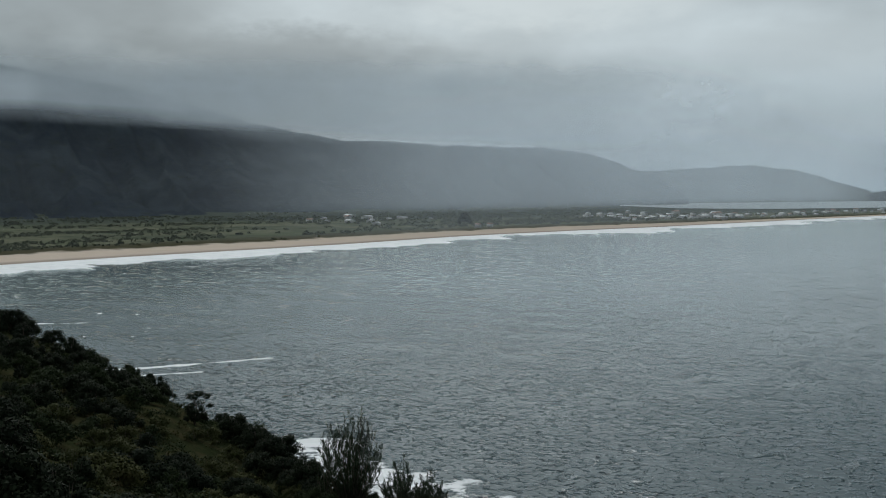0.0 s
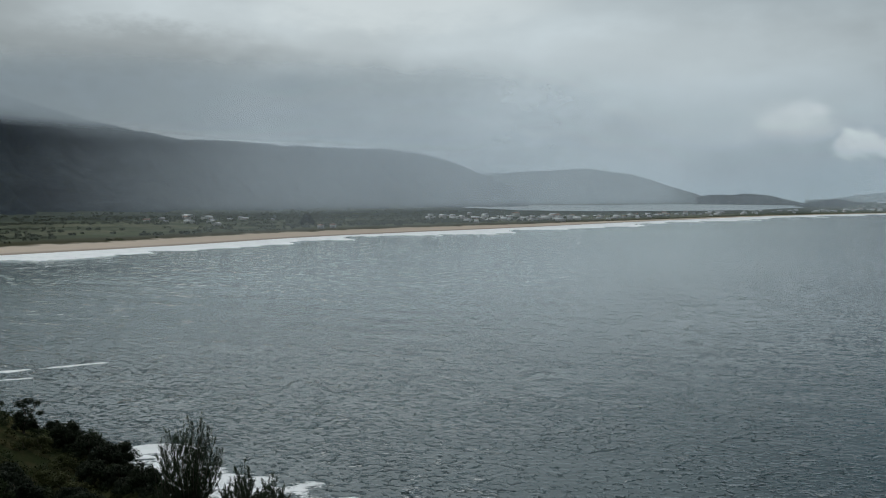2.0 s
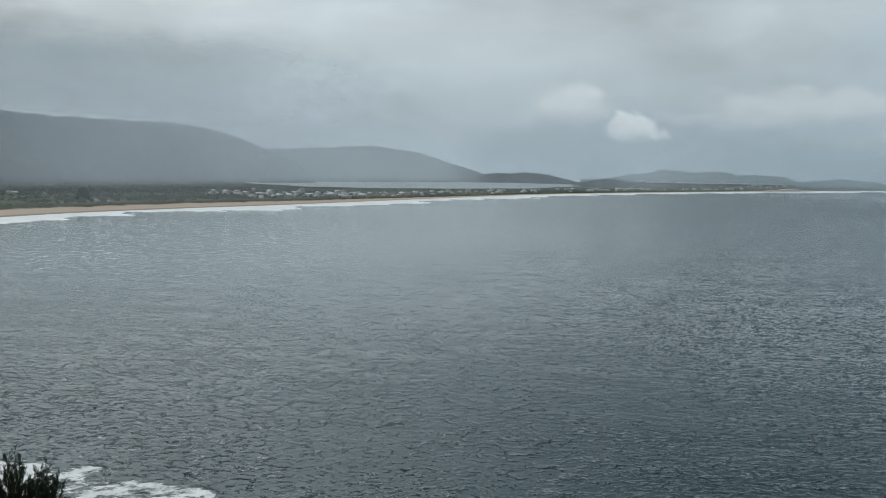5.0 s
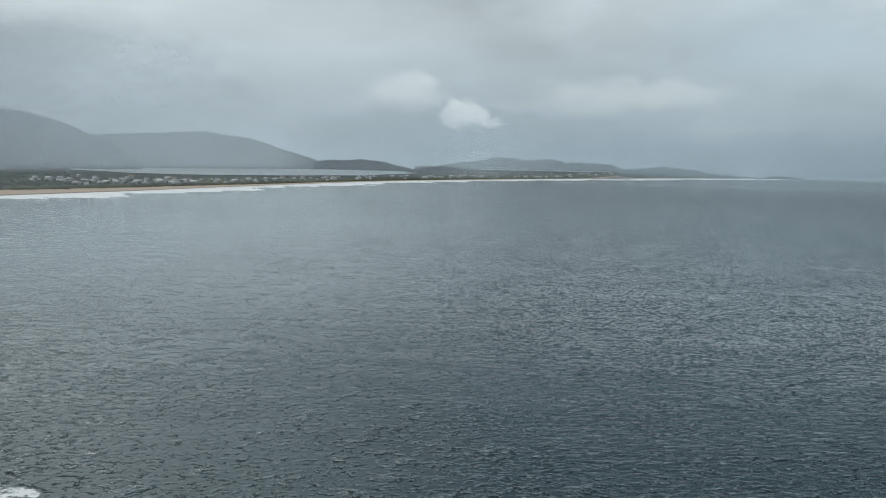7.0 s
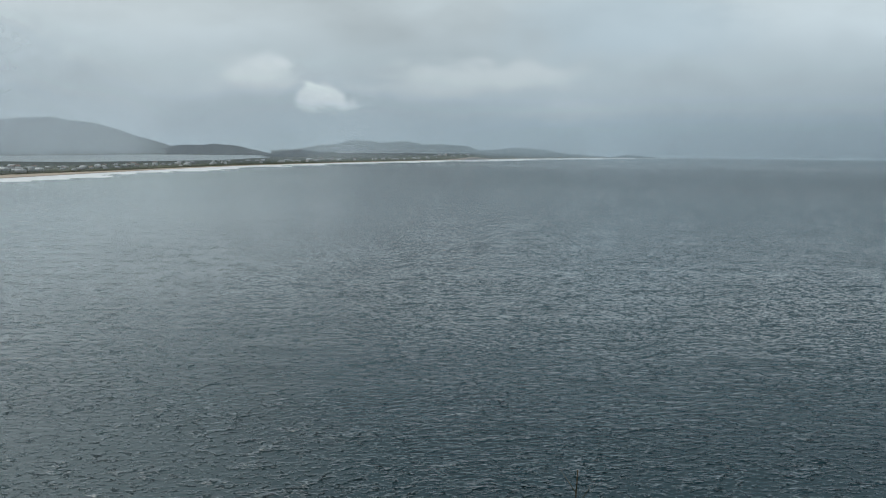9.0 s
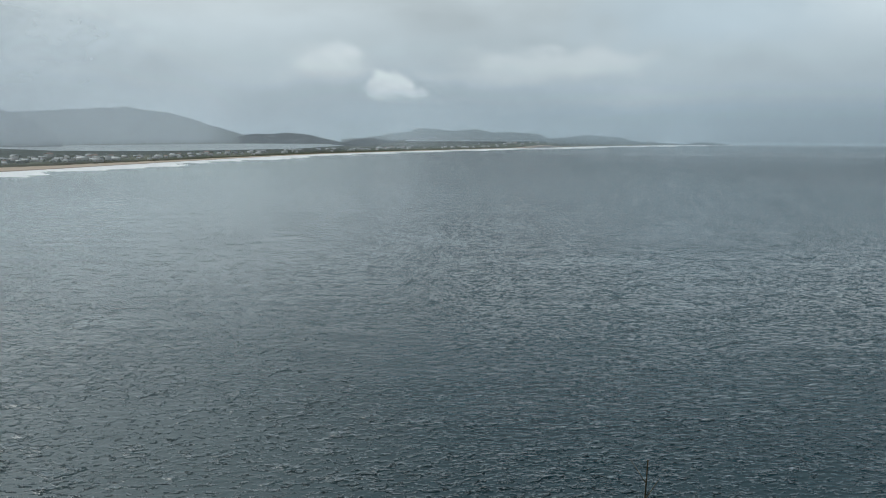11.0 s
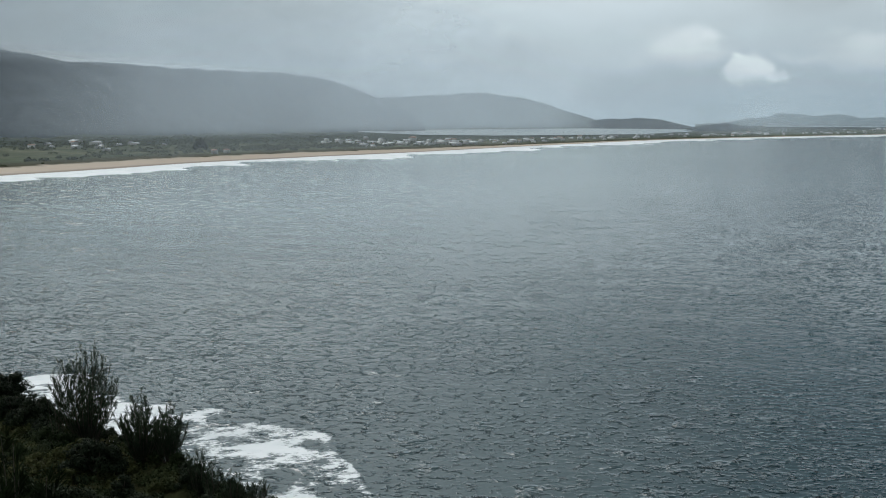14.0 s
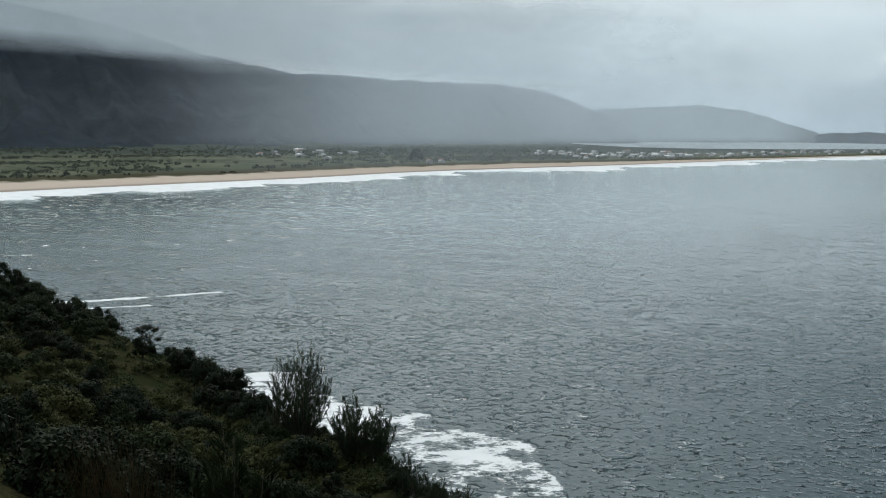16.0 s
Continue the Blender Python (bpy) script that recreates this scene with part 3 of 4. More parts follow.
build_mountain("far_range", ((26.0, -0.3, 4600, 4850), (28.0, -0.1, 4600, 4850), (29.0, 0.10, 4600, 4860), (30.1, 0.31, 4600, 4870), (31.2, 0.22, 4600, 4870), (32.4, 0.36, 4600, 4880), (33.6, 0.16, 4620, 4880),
                             (36.4, -0.06, 4650, 4890), (39.2, -0.17, 4700, 4890), (42.0, -0.27, 4750, 4890), (45.5, -0.42, 4800, 4890)), HAZED_FOREST,
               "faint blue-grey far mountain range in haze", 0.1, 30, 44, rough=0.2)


# ---- lagoon behind the town ----
def build_lagoon(name, near, far, z, label):
    """near, far: bank lines as azimuth and distance."""
    az = np.arange(near[0][0], near[-1][0] + 0.01, 0.1)
    s = np.linspace(0, 1, 12)[:, None]
    n_, f_ = np.interp(az, *zip(*near)), np.interp(az, *zip(*far))
    R = n_ + (f_ - n_) * s
    X, Y = polar(az + 0 * s, R)
    tagged(new(name, sheet_mesh(name, X, Y, z + 0 * X, LAGOON)), label, "lagoon", kind="structure")


build_lagoon("lagoon", BANK_NEAR, BANK_FAR, 3.0, "pale smooth lagoon water behind the town")
build_lagoon("far_lagoon", ((29.3, 3900), (31, 3800), (34.5, 3950), (36.0, 4300)), ((29.3, 4500), (31, 4500), (34.5, 4500), (36.0, 4500)), 16.0,
             "thin pale strip of distant lagoon water")


# ---- distance haze, drizzle and low cloud, as translucent sheets ----
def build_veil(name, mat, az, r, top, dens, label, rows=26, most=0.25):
    """Sheet standing in for haze and cloud; dens(az, height) gives how thick it hangs."""
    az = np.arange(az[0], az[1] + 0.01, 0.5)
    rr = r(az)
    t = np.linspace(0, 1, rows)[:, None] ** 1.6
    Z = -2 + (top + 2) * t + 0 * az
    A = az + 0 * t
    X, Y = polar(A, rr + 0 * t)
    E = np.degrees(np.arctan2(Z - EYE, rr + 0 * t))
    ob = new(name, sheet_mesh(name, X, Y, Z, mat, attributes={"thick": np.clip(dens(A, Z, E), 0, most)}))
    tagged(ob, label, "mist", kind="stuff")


def ends(A, a, b, soft=6):
    return smooth(A, a, a + soft) * smooth(A, b, b - soft)


def build_haze_veils():
    """Distance haze and drizzle put into thin sheets, one behind another."""
    build_veil("beach_haze", HAZE_VEIL, (-46, 36), lambda a: shore_r(a) * 1.01 + 70, 420,
               lambda A, Z, E: (0.035 + 0.165 * smooth(A, -14, 2)) * smooth(Z, -1, 6) * smooth(E, 5.0, 0.5) * ends(A, -46, 36), "thin translucent haze sheet behind the beach")
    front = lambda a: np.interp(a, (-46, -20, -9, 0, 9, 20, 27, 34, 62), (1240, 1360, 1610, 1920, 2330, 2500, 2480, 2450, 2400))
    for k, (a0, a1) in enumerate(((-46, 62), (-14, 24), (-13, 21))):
        build_veil("rain_haze", HAZE_VEIL, (a0, a1), lambda a: front(a) - 45 * k, 420,
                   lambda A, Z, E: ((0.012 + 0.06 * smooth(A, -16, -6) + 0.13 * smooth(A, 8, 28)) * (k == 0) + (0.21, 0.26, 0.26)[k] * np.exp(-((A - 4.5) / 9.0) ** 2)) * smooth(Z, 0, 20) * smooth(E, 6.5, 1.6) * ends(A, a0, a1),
                   "translucent sheet of rain and haze in front of the mountain")
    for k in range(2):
        build_veil("lagoon_haze", HAZE_VEIL, (5, 22), lambda a: np.interp(a, (5, 10, 13, 18, 22), (2420, 2640, 3080, 3600, 3900)) - 50 * k, 420,
                   lambda A, Z, E: 0.26 * smooth(Z, 0, 24) * smooth(E, 3.4, 1.0) * smooth(A, 5, 10) * smooth(A, 22, 18), "pale translucent haze sheet over the lagoon")
        build_veil("sea_fog", SEA_HAZE_VEIL, (29, 75), lambda a: 2300 - 500 * k + 0 * a, 260,
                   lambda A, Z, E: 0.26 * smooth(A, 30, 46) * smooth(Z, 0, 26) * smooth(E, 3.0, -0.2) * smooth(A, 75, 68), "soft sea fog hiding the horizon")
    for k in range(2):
        build_veil("far_haze", SEA_HAZE_VEIL, (20, 62), lambda a: 4580 - 40 * k + 0 * a, 420,
                   lambda A, Z, E: 0.26 * smooth(A, 20, 27) * smooth(Z, 0, 24) * smooth(E, 2.4 + 1.3 * k, 0.3) * smooth(A, 62, 56), "pale translucent haze sheet over the far coast")
    build_veil("near_fog", SEA_HAZE_VEIL, (36, 75), lambda a: 950 + 0 * a, 160,
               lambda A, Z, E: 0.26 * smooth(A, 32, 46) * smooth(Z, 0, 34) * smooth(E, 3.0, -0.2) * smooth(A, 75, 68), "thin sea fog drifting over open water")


build_haze_veils()
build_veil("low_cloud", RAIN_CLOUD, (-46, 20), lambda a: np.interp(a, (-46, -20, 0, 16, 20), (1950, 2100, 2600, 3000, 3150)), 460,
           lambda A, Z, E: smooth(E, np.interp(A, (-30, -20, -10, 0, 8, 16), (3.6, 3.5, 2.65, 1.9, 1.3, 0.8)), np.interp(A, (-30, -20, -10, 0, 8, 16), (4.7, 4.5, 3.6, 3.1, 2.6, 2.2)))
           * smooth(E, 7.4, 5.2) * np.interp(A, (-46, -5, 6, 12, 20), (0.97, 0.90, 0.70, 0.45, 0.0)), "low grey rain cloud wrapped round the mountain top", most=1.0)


# ---- plants ----
def leaves(centres, outward, size, rnd, slim=0.5):
    """Folded diamond leaves at the given places, one island each."""
    k = len(centres)
    face = outward / (np.linalg.norm(outward, axis=1)[:, None] + 1e-9) + rnd.normal(0, 0.32, (k, 3))
    axis = np.cross(face, rnd.normal(0, 1, (k, 3)))
    axis /= np.linalg.norm(axis, axis=1)[:, None] + 1e-9
    side = np.cross(axis, face)
    side /= np.linalg.norm(side, axis=1)[:, None] + 1e-9
    s = (size * rnd.uniform(0.6, 1.4, k))[:, None]
    drop = np.cross(axis, side) * s * 0.15
    v = np.stack([centres, centres + axis * s * 0.5 + side * s * slim * 0.5 + drop, centres + axis * s, centres + axis * s * 0.5 - side * s * slim * 0.5 + drop], 1)
    return v.reshape(-1, 3), np.arange(4 * k).reshape(k, 4)


def clump_points(rnd, spread, height, clumps, per):
    """Leaf places on clumps that fill an uneven dome."""
    pts, way = [], []
    for _ in range(clumps):
        a, q = rnd.uniform(0, 6.283), math.sqrt(rnd.uniform(0, 1))
        up = rnd.uniform(0.25, 1.0)
        c = np.array([math.cos(a) * q * spread * (1.12 - 0.55 * up), math.sin(a) * q * spread * (1.12 - 0.55 * up), up * height * (1.05 - 0.45 * q * q)])
        d = rnd.normal(0, 1, (per, 3))
        d /= np.linalg.norm(d, axis=1)[:, None]
        rad = spread * rnd.uniform(0.20, 0.36)
        pts.append(c + d * rad * rnd.uniform(0.55, 1.05, (per, 1)) * (1, 1, 0.8))
        way.append(d + (0, 0, 0.4))
    return np.vstack(pts), np.vstack(way)


def tubes(lines, sides=5):
    """Tapered tubes: each line a list of (point, radius)."""
    verts, faces = [], []
    for line in lines:
        base = len(verts)
        for p, r in line:
            for i in range(sides):
                a = 6.283 * i / sides
                verts.append((p[0] + r * math.cos(a), p[1] + r * math.sin(a), p[2]))
        for j in range(len(line) - 1):
            for i in range(sides):
                faces.append((base + j * sides + i, base + j * sides + (i + 1) % sides, base + (j + 1) * sides + (i + 1) % sides, base + (j + 1) * sides + i))
    return np.array(verts), np.array(faces)


def stem_lines(rnd, spread, height, count, thick):
    lines = []
    for _ in range(count):
        a, lean = rnd.uniform(0, 6.283), rnd.uniform(0.1, 0.7) * spread
        line = []
        for j in range(5):
            t = j / 4
            line.append(((math.cos(a) * lean * t ** 1.4 + rnd.normal(0, 0.02), math.sin(a) * lean * t ** 1.4, -0.25 + (height * 0.85 + 0.25) * t), thick * (1 - 0.8 * t)))
        lines.append(line)
    return lines


def make_shrub(seed, spread, height, clumps, per, size, mat, label):
    rnd = np.random.default_rng(seed)
    thing = tagged(new("shrub"), label, "shrub", group="shrubs on the hillside")
    p, w = clump_points(rnd, spread, height, clumps, per)
    part("foliage", raw_mesh("foliage", *leaves(p, w, size, rnd), mat), thing)
    part("stem", raw_mesh("stem", *tubes(stem_lines(rnd, spread, height, 6, 0.03)), BARK), thing)
    return thing


def ground_at(az, r):
    return float(hill_z(np.array([az]), np.array([r]))[0])


def stand(az, r, sink=0.1, turn=0.0, size=1.0):
    x, y = polar(az, r)
    return pose(float(x), float(y), ground_at(az, r) - sink, 0, 0, turn) @ Matrix.Scale(size, 4)


def set_down(thing, az, r, turn=0.0, size=1.0, sink=0.1):
    x, y = polar(az, r)
    thing.location, thing.rotation_euler, thing.scale = (float(x), float(y), ground_at(az, r) - sink), (0, 0, radians(turn)), (size,) * 3


def build_shrubs():
    rnd = np.random.default_rng(3)
    kinds = [make_shrub(40 + i, *spec) for i, spec in enumerate((
        (1.0, 1.25, 22, 150, 0.115, LEAF, "rounded dark green leafy shrub on the slope"),
        (1.2, 1.5, 26, 150, 0.12, LEAF_DARK, "dense blackish green shrub on the slope"),
        (0.9, 1.0, 18, 150, 0.10, LEAF_OLIVE, "low olive green shrub with yellowish leaves"),
        (1.4, 1.3, 30, 150, 0.12, LEAF, "broad dark green shrub spreading over the slope"),
        (0.8, 1.6, 20, 150, 0.11, LEAF_DARK, "upright dark shrub with an uneven top"),
        (1.1, 0.9, 20, 150, 0.10, LEAF_OLIVE, "sprawling olive brown shrub with dry leaves")))]
    placed = []
    used = set()
    tries = 0
    # rounded bushes that break the skyline, and a yellowish patch below the casuarinas
    fixed = [(-18.2, 0.97, 1, 1.0), (-16.6, 0.98, 4, 1.0), (-15.2, 0.98, 1, 1.1), (-10.9, 0.98, 1, 0.95), (-9.6, 0.985, 1, 1.25), (-8.5, 0.97, 0, 0.9), (-7.0, 0.97, 1, 1.25), (-6.6, 0.93, 4, 1.0)]
    fixed += [(-5.6 + 0.55 * i, 0.80 + 0.12 * ((i * 7) % 3) / 2, (2, 5)[i % 2], 0.8) for i in range(11)]
    while len(placed) < 285 and tries < 6000:
        tries += 1
        az = rnd.uniform(-25, 6)
        rho = 1.03 - 0.88 * rnd.uniform(0, 1) ** 1.5
        if fixed:
            az, rho = fixed[0][:2]
        brow = float(np.interp(az, *zip(*EDGE)))
        r = brow * rho
        if r < 21:
            continue
        x, y = polar(az, r)
        if not fixed and -14.2 < az < -11.4 and rho > 0.93:
            continue
        gap = 0.9 + 0.5 * rnd.uniform()
        if not fixed and any((x - u) ** 2 + (y - v) ** 2 < gap * gap for u, v in placed):
            continue
        tone = fbm(np.array([x / 16]), np.array([y / 16]), 3, 77)[0] + rnd.normal(0, 0.25)
        which = (1, 4)[int(rnd.integers(2))] if tone < -0.12 else (2, 5)[int(rnd.integers(2))] if tone > 0.22 else (0, 3, 1)[int(rnd.integers(3))]
        if (rho > 0.93 or r < 38) and which in (2, 5):
            which = 1
        if r < 38 and which in (0, 3):
            which = 4
        size = rnd.uniform(0.75, 1.5) * (0.85 if r < 35 else 1.0)
        if az > -8 and rho > 0.9:
            size *= 0.6
        turn = rnd.uniform(0, 360)
        if fixed:
            which, size = fixed.pop(0)[2:]
        if which not in used:
            used.add(which)
            set_down(kinds[which], az, r, turn, size)
        else:
            ob = copy_thing(kinds[which], stand(az, r, 0.1, turn, 1.0))
            ob.scale = (size,) * 3
        placed.append((float(x), float(y)))
    # low undergrowth between the shrubs
    for name, mat, share, seed, label in (("undergrowth", LEAF, 1250, 5, "tangled dark green undergrowth covering the slope"),
                                          ("olive_undergrowth", LEAF_OLIVE, 500, 6, "yellowish olive undergrowth and bracken on the slope")):
        rnd = np.random.default_rng(seed)
        P, W = [], []
        for _ in range(share):
            az = rnd.uniform(-30, 8)
            r = float(np.interp(az, *zip(*EDGE))) * (1.04 - 0.92 * rnd.uniform() ** 1.25)
            if r < 22:
                continue
            x, y = polar(az, r)
            if name != "undergrowth" and (r < 36 or fbm(np.array([x / 16]), np.array([y / 16]), 3, 77)[0] < -0.05):
                continue
            p, w = clump_points(rnd, rnd.uniform(0.6, 1.3), rnd.uniform(0.25, 0.6), 9, 19)
            P.append(p + (float(x), float(y), ground_at(az, r) - 0.1))
            W.append(w)
        P, W = np.vstack(P), np.vstack(W)
        tagged(new(name, raw_mesh(name, *leaves(P, W, 0.14, rnd), mat)), label, "undergrowth", kind="stuff")


def make_casuarina(seed, height, spread, plumes, needles, label, mat):
    """Feathery upright plumes that fan out from the base; each branch carries its own needles."""
    rnd = np.random.default_rng(seed)
    thing = tagged(new("casuarina_bush"), label, "bush", group="casuarina bushes")
    for i in range(plumes):
        a = rnd.uniform(0, 6.283)
        q = math.sqrt(rnd.uniform(0.02, 1))
        h = height * (1.0 - 0.40 * q ** 1.8) * rnd.uniform(0.62, 0.97)
        out = spread * q
        t = np.linspace(0, 1, 7)
        bow = 0.25 * t + 0.75 * t ** 0.7
        arr = np.stack([math.cos(a) * out * bow + rnd.normal(0, 0.015, 7), math.sin(a) * out * bow + rnd.normal(0, 0.015, 7), -0.3 + (h + 0.3) * t], 1)
        branch = part("branch", raw_mesh("branch", *tubes([[(tuple(p), 0.028 * (1 - 0.85 * j / 6)) for j, p in enumerate(arr)]], 4), BARK), thing)
        t = rnd.uniform(0.16, 1.0, needles) ** 0.85 * 5.999
        k = t.astype(int)
        p = arr[k] + (arr[k + 1] - arr[k]) * (t - k)[:, None]
        # short side sprays, each with its own bundle of needles
        sprays = 14
        lean = rnd.normal(0, 1, (sprays, 3)) * (1, 1, 0.2)
        lean /= np.linalg.norm(lean, axis=1)[:, None]
        of = np.minimum((t / 6 * sprays).astype(int), sprays - 1)
        reach = 0.24 * (1.12 - t / 6)[:, None] + 0.05
        far = rnd.uniform(0, 1, (needles, 1))
        d = lean[of] + rnd.normal(0, 0.35, (needles, 3))
        P = p + lean[of] * reach * far + (0, 0, 0.16) * far
        axis = d * 0.62 + (0, 0, 1.0) + rnd.normal(0, 0.22, d.shape)
        axis /= np.linalg.norm(axis, axis=1)[:, None]
        side = np.cross(axis, rnd.normal(0, 1, d.shape))
        side /= np.linalg.norm(side, axis=1)[:, None]
        s = rnd.uniform(0.14, 0.34, (needles, 1))
        v = np.stack([P, P + axis * s * 0.5 + side * 0.013, P + axis * s, P + axis * s * 0.5 - side * 0.013], 1).reshape(-1, 3)
        part("needles", raw_mesh("needles", v, np.arange(4 * needles).reshape(needles, 4), mat), branch)
    return thing


def build_bushes():
    for i, (az, r, top, spread, plumes, needles, label) in enumerate((
            (-4.75, 63, -10.65, 1.95, 80, 200, "tall feathery grey-green casuarina bush on the slope's edge"),
            (-6.1, 64, -11.45, 0.6, 12, 110, "thin sparse casuarina bush beside the tall one"),
            (-2.1, 57, -13.25, 1.35, 48, 180, "shorter feathery casuarina bush beside the tall one"),
            (-0.8, 56, -13.95, 1.05, 36, 180, "shorter feathery casuarina bush beside the tall one"),
            (0.7, 50, -16.1, 0.7, 16, 90, "small sparse casuarina sprig on the slope's edge"),
            (1.5, 48.5, -16.9, 0.6, 12, 90, "small sparse casuarina sprig on the slope's edge"),
            (2.4, 47, -17.7, 0.6, 12, 90, "small sparse casuarina sprig on the slope's edge"),
            (-8.2, 19, -14.7, 0.95, 60, 260, "young dark casuarina growing on the slope below the viewpoint"),
            (-4.6, 18, -16.8, 0.8, 40, 240, "young dark casuarina growing on the slope below the viewpoint"),
            (3.6, 45, -18.1, 0.7, 16, 90, "small sparse casuarina sprig on the slope's edge"))):
        height = EYE + r * math.tan(radians(top)) - ground_at(az, r) + 0.1
        set_down(make_casuarina(i + 1, height, spread, plumes, needles, label, LEAF if r < 25 else NEEDLE), az, r, 40 * i)
    # little flat-crowned tree on the skyline
    rnd = np.random.default_rng(8)
    thing = tagged(new("small_tree"), "small dark windswept tree with a flat crown on the brow", "tree")
    P, W = [], []
    for cx, cz, rad, k in ((-0.35, 1.75, 0.55, 500), (0.15, 1.95, 0.45, 350), (0.75, 1.75, 0.34, 240), (0.98, 1.0, 0.30, 200), (0.0, 1.2, 0.55, 350)):
        d = rnd.normal(0, 1, (k, 3))
        d /= np.linalg.norm(d, axis=1)[:, None]
        P.append(np.array([cx, 0, cz]) + d * rad * rnd.uniform(0.5, 1.0, (k, 1)) * (1.1, 1.0, 0.6))
        W.append(d)
    part("crown", raw_mesh("crown", *leaves(np.vstack(P), np.vstack(W), 0.11, rnd), LEAF_DARK), thing)
    lines = [[((0, 0, -0.4), 0.07), ((0.05, 0, 0.6), 0.055), ((-0.2, 0, 1.3), 0.04), ((-0.35, 0, 1.8), 0.02)],
             [((0.05, 0, 0.5), 0.045), ((0.4, 0, 1.1), 0.03), ((0.75, 0, 1.75), 0.015)], [((0.3, 0, 0.7), 0.03), ((0.95, 0, 1.0), 0.015)],
             [((-0.2, 0, 1.2), 0.025), ((-0.75, 0, 1.75), 0.015), ((-1.05, 0, 1.95), 0.008)]]
    for line in lines[:1]:
        part("trunk", raw_mesh("trunk", *tubes([line]), BARK), thing)
    for line in lines[1:]:
        part("limb", raw_mesh("limb", *tubes([line]), BARK), thing)
    set_down(thing, -12.55, 93, 12, 1.05)
    # bare twig sticking up from the scrub
    twig = [[((0, 0, -0.2), 0.03), ((0.03, 0, 0.8), 0.022), ((-0.02, 0, 1.6), 0.014), ((0.02, 0, 2.3), 0.006)]]
    ob = tagged(new("bare_twig", raw_mesh("bare_twig", *tubes(twig), BARK)), "thin bare dead twig standing in the scrub", "twig")
    set_down(ob, -13.75, 98, 0)
    # dry grass close to the viewpoint
    rnd = np.random.default_rng(9)
    for k, (az, r, tall) in enumerate(((-13.0, 20.0, 2.9), (-15.2, 21.0, 2.4), (-11.2, 19.0, 2.2))):
        lines = []
        for _ in range(150):
            a, lean, h = rnd.uniform(0, 6.283), rnd.uniform(0.1, 0.8), tall * rnd.uniform(0.55, 1.0)
            b = rnd.normal(0, 0.25, 2)
            lines.append([((b[0] + math.cos(a) * lean * t * t, b[1] + math.sin(a) * lean * t * t, -0.2 + h * t), 0.013 * (1.05 - t)) for t in (0, 0.35, 0.7, 1.0)])
        ob = new("grass_clump", raw_mesh("grass_clump", *tubes(lines, 3), DRY))
        tagged(ob, "clump of tall dry brown grass below the viewpoint", "grass", group="dry grass clumps")
        set_down(ob, az, r, 60 * k)
    # one stalk that stands up at the viewpoint's edge
    az, r = 40.25, 2.5
    top = EYE - 0.74 - ground_at(az, r)
    top += 0.008
    stalk = [((0.075 * t * t, 0, -0.1 + (top + 0.1) * t), 0.0042 * (1.08 - 0.70 * t)) for t in np.linspace(0, 1, 9)]
    lines = [stalk] + [[((0.075 * t * t, 0, top * t), 0.0015), ((0.075 * t * t + s * 0.035, 0.01, top * t + 0.05), 0.0004)] for t, s in ((0.93, 1), (0.95, -1), (0.965, 1), (0.98, -1))]
    ob = tagged(new("grass_stalk", raw_mesh("grass_stalk", *tubes(lines, 5), DRY)), "single thin brown grass stalk at the viewpoint", "grass")
    set_down(ob, az, r, -35, 1.0, 0.0)


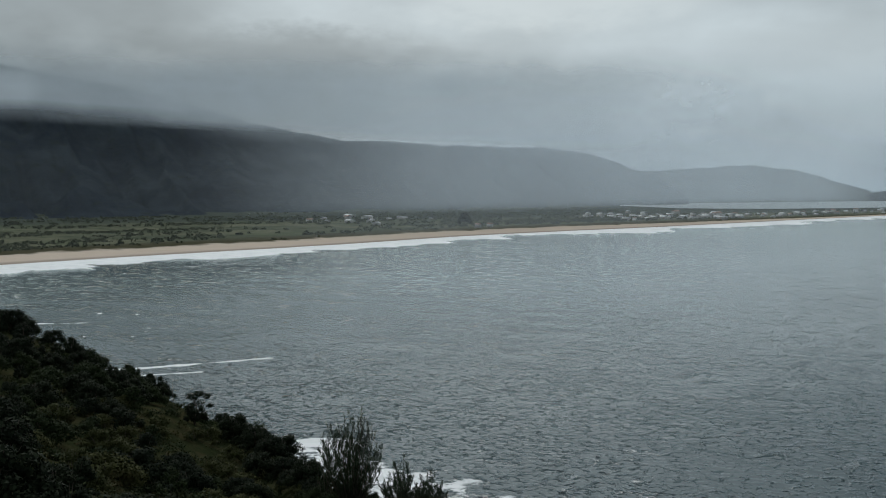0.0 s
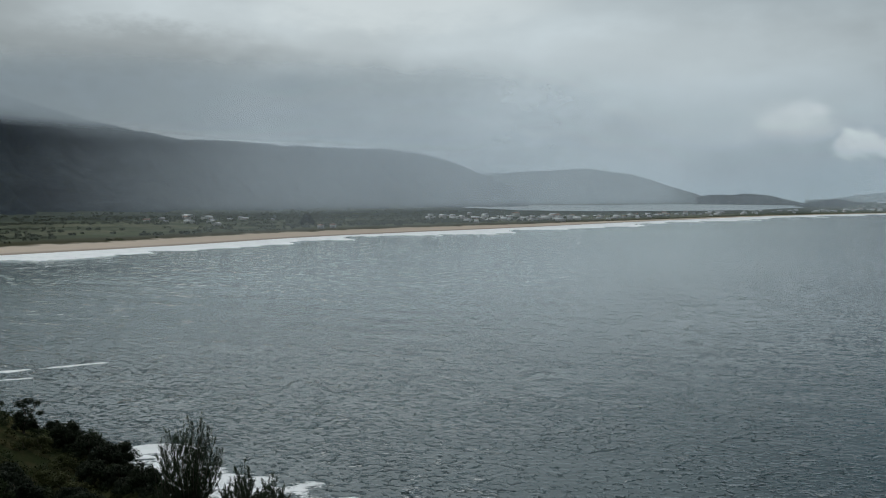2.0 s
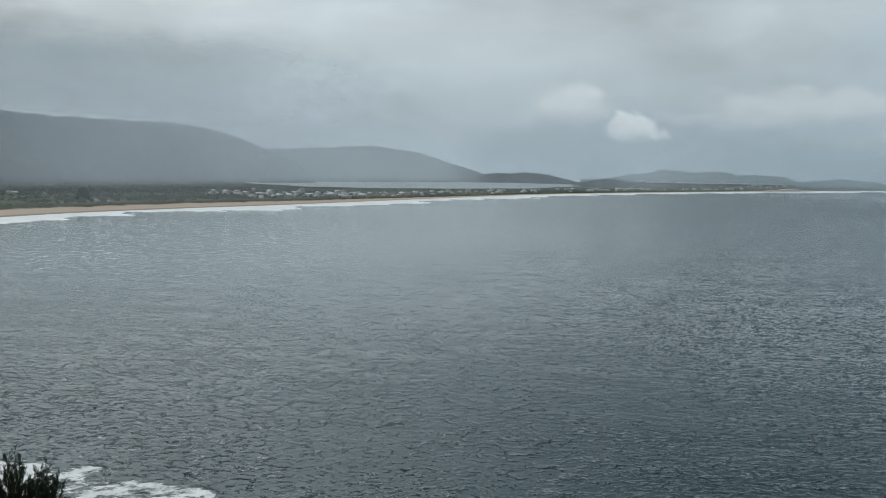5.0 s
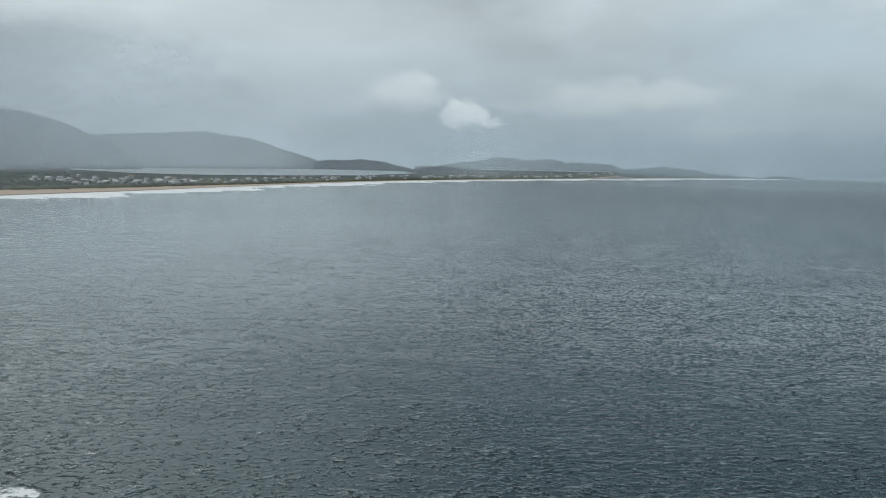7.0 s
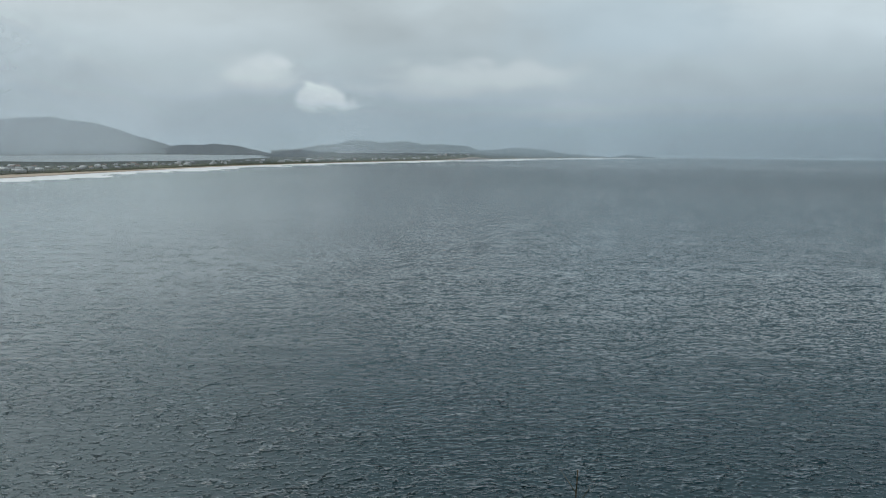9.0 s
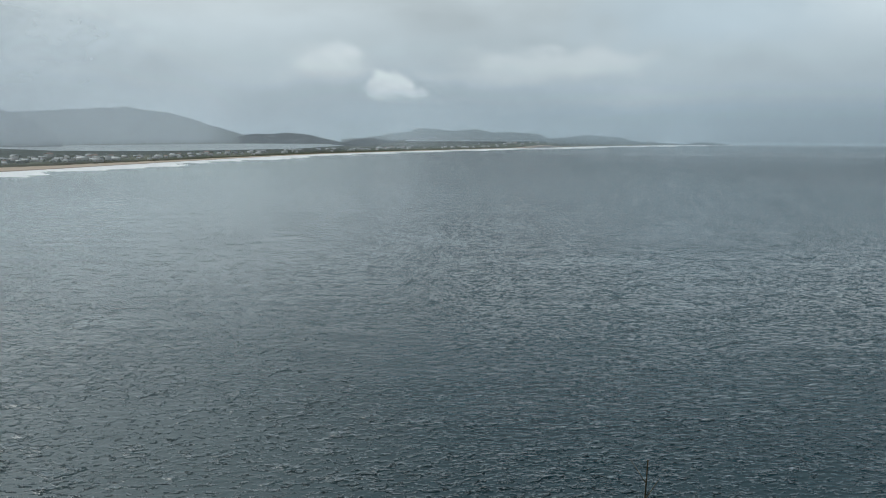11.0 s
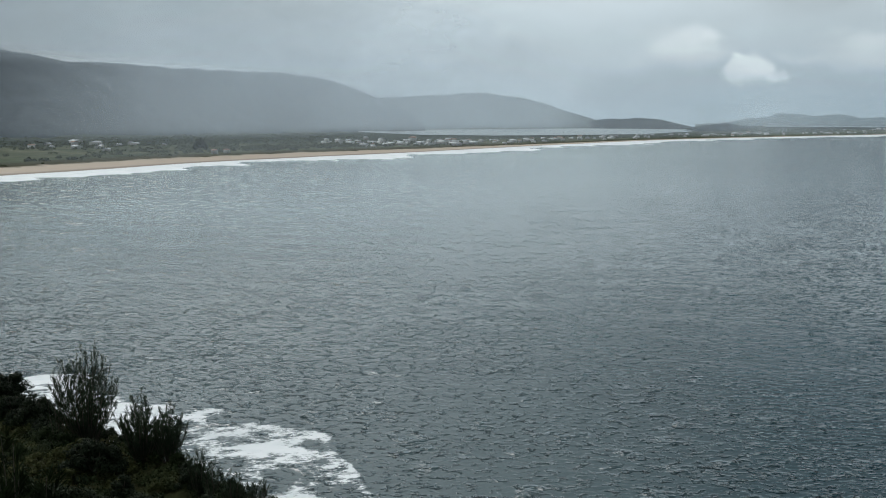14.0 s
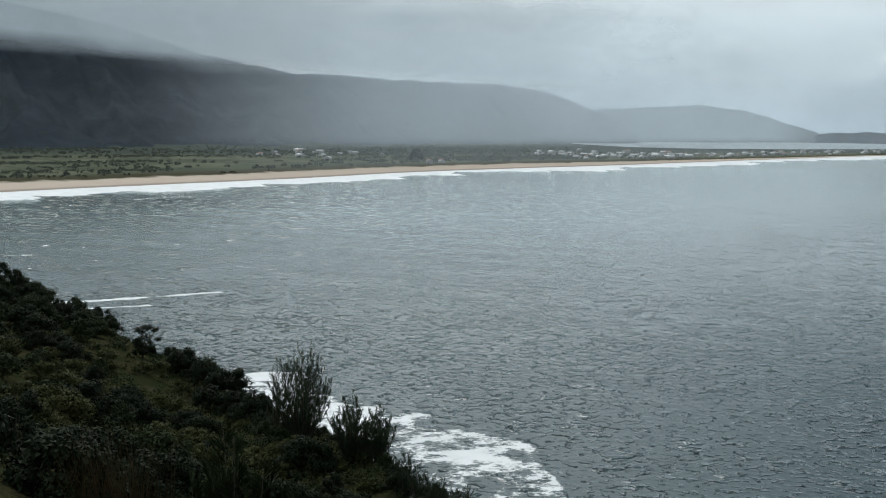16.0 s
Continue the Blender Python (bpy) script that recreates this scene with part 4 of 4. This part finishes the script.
def build_plain_trees():
    """Trees and bushes of the plain and the town, too many to count."""
    zones = (("plain_trees", PLAIN_LEAF, 21, ((-24, 6, 92, 420, 110), (-24, 2, 420, 900, 420), (-5, 9, 120, 600, 110), (9, 30, 120, 480, 340), (28, 40, 90, 500, 220), (0, 9, 150, 1200, 420), (16, 26, 95, 230, 150)), "scattered dark green trees and hedges across the coastal plain"),
             ("plain_bushes", PLAIN_LEAF, 22, ((-24, 10, 66, 330, 1500), (-24, 4, 300, 800, 700), (8, 30, 84, 300, 420)), "low olive bushes behind the dunes"))
    for name, mat, seed, spots, label in zones:
        rnd = np.random.default_rng(seed)
        P, W = [], []
        for a0, a1, d0, d1, count in spots:
            az = rnd.uniform(a0, a1, count * 2)
            r = shore_r(az) + rnd.uniform(d0, d1, count * 2) * 1.15
            x, y = polar(az, r)
            ok = fbm((x + y) / 260, (y - x) / 60, 3, 50 + seed) > 0.02
            x, y = x[ok][:count], y[ok][:count]
            z = land_z(x, y)
            for u, v, w in zip(x, y, z):
                big = rnd.uniform(0.25, 1.0) ** 1.3 * 1.15 * (1.7 if count == 150 else 1.0)
                big *= (1.0 if name == "plain_trees" else 0.62)
                # two to four uneven heads side by side
                for _ in range(int(rnd.integers(2, 5))):
                    k = 26 if name == "plain_trees" else 14
                    d = rnd.normal(0, 1, (k, 3))
                    d /= np.linalg.norm(d, axis=1)[:, None]
                    d[:, 2] = np.abs(d[:, 2]) * rnd.uniform(0.6, 1.5)
                    off = np.array((*(rnd.normal(0, 2.2, 2) * (1.6, 1.0)), rnd.uniform(0, 1.2))) * big
                    P.append((u, v, w + 0.3) + off + d * rnd.uniform(0.45, 1.0, (k, 1)) * (2.3, 2.3, 1.9) * big * rnd.uniform(0.6, 1.1))
                    W.append(d + (0, 0, 0.2))
        P, W = np.vstack(P), np.vstack(W)
        tagged(new(name, raw_mesh(name, *leaves(P, W, 1.5 if name == "plain_trees" else 1.0, rnd, 0.8), mat)), label, "trees", kind="stuff")
    # the one tall tree behind the beach
    rnd = np.random.default_rng(23)
    thing = tagged(new("tree"), "tall broad dark green tree behind the beach", "tree")
    P, W = [], []
    for cx, cy, cz, rad in ((0, 0, 9.5, 3.6), (-3.4, 0.5, 7.2, 3.0), (3.2, -0.6, 7.6, 3.1), (0.6, 2, 12.0, 2.4), (-1.6, -1.5, 11.2, 2.2), (5.4, 0.4, 5.6, 2.0), (-5.0, -0.4, 5.2, 1.9)):
        d = rnd.normal(0, 1, (160, 3))
        d /= np.linalg.norm(d, axis=1)[:, None]
        P.append((cx, cy, cz) + d * rad * rnd.uniform(0.6, 1.05, (160, 1)))
        W.append(d)
    part("crown", raw_mesh("crown", *leaves(np.vstack(P), np.vstack(W), 1.9, rnd, 0.8), LEAF), thing)
    part("trunk", raw_mesh("trunk", *tubes([[((0, 0, -0.5), 0.6), ((0.1, 0, 3), 0.45), ((0, 0, 8), 0.25), ((0.3, 0.2, 12), 0.06)]], 8), BARK), thing)
    for tip in ((-4.5, 0, 7), (4.6, 0, 7.4), (1.5, 3, 10)):
        part("limb", raw_mesh("limb", *tubes([[((0, 0, 3), 0.25), (tuple(0.6 * np.array(tip) + (0, 0, 2.2)), 0.15), (tip, 0.05)]], 6), BARK), thing)
    x, y = polar(1.1, 1165.0)
    thing.location = (float(x), float(y), float(land_z(np.array([x]), np.array([y]))[0]))


# ---- the town ----
def box_mesh(name, sx, sy, z0, z1, mat):
    v = [(x * sx / 2, y * sy / 2, z) for z in (z0, z1) for x, y in ((-1, -1), (1, -1), (1, 1), (-1, 1))]
    f = [(3, 2, 1, 0), (4, 5, 6, 7), (0, 1, 5, 4), (1, 2, 6, 5), (2, 3, 7, 6), (3, 0, 4, 7)]
    return raw_mesh(name, np.array(v), np.array(f), mat)


def gable_mesh(sx, sy, z, rise, mat, over=0.5, thick=0.2):
    """A pitched roof with eaves and thickness."""
    hx, hy = sx / 2 + over, sy / 2 + over
    v = [(-hx, -hy, z), (hx, -hy, z), (hx, 0, z + rise), (-hx, 0, z + rise), (-hx, hy, z), (hx, hy, z)]
    v += [(a, b, c + thick) for a, b, c in v]
    f = [(0, 3, 2, 1), (3, 4, 5, 2), (6, 7, 8, 9), (9, 8, 11, 10), (0, 1, 7, 6), (5, 4, 10, 11), (1, 2, 8, 7), (2, 5, 11, 8), (3, 0, 6, 9), (4, 3, 9, 10)]
    return raw_mesh("roof", np.array(v), np.array(f), mat)


def make_house(sx, sy, h, rise, roof, label):
    thing = tagged(new("house"), label, "house", group="houses of the seaside town")
    part("wall", box_mesh("wall", sx, sy, -0.8, h, WALL_PAINT), thing)
    part("roof", gable_mesh(sx, sy, h, rise, roof), thing)
    pane = box_mesh("window", 1.4, 0.08, 0, 1.2, ROOF_GREY)
    for x in (-sx * 0.3, sx * 0.3):
        for side in (-1, 1):
            part("window", pane, thing, "", pose(x, side * (sy / 2 + 0.03), 1.0))
    part("door", box_mesh("door", 1.0, 0.08, 0, 2.1, ROOF_TILE), thing, "", pose(0, -sy / 2 - 0.03, 0))
    return thing


def build_town():
    rnd = np.random.default_rng(12)
    kinds = [make_house(*s) for s in ((11, 8, 3.2, 1.8, ROOF_PALE, "white-roofed single-storey house in the seaside town"), (14, 9, 3.4, 1.6, ROOF_PALE, "long pale house with a light roof near the beach"),
                                      (10, 8, 5.8, 1.8, ROOF_TILE, "two-storey house with a brown tiled roof"), (9, 8, 3.0, 2.0, ROOF_GREY, "small house with a grey roof among trees"),
                                      (16, 10, 4.0, 1.4, ROOF_PALE, "wide white building with a low pale roof"), (8, 7, 5.6, 1.5, ROOF_PALE, "narrow two-storey white house in the seaside town"))]
    spots = [(-4.8, 1523, 4, 1.15), (-16.95, 1655, 0, 1.1), (-3.9, 1470, 1, 1.0)]
    for a0, a1, d0, d1, count in ((7.2, 10.5, 330, 620, 12), (9.0, 14.2, 170, 460, 70), (13.5, 22, 100, 330, 90), (21, 30, 110, 430, 70), (29, 37, 130, 480, 38), (-7, -0.5, 360, 640, 13), (1.6, 4, 110, 150, 4)):
        for _ in range(count):
            az = rnd.uniform(a0, a1)
            which = 2 if d1 == 150 else int(rnd.choice(6, p=(0.28, 0.2, 0.14, 0.12, 0.14, 0.12)))
            spots.append((az, float(shore_r(az)) + rnd.uniform(d0, d1), which, 0.55 if d1 == 150 else rnd.uniform(0.45, 0.8)))
    first = {}
    kept = []
    for az, r, which, size in spots:
        x, y = (float(c) for c in polar(az, r))
        if any((x - u) ** 2 + (y - v) ** 2 < 17 ** 2 for u, v in kept):
            continue
        kept.append((x, y))
        z = float(land_z(np.array([x]), np.array([y]))[0])
        m = pose(x, y, z, 0, 0, -42 + rnd.normal(0, 14) + (90 if rnd.uniform() < 0.3 else 0))
        if which not in first:
            first[which] = kinds[which]
            kinds[which].matrix_basis = m
        else:
            ob = copy_thing(kinds[which], m)
            ob.scale = (size,) * 3


build_shrubs()
build_bushes()
build_plain_trees()
build_town()
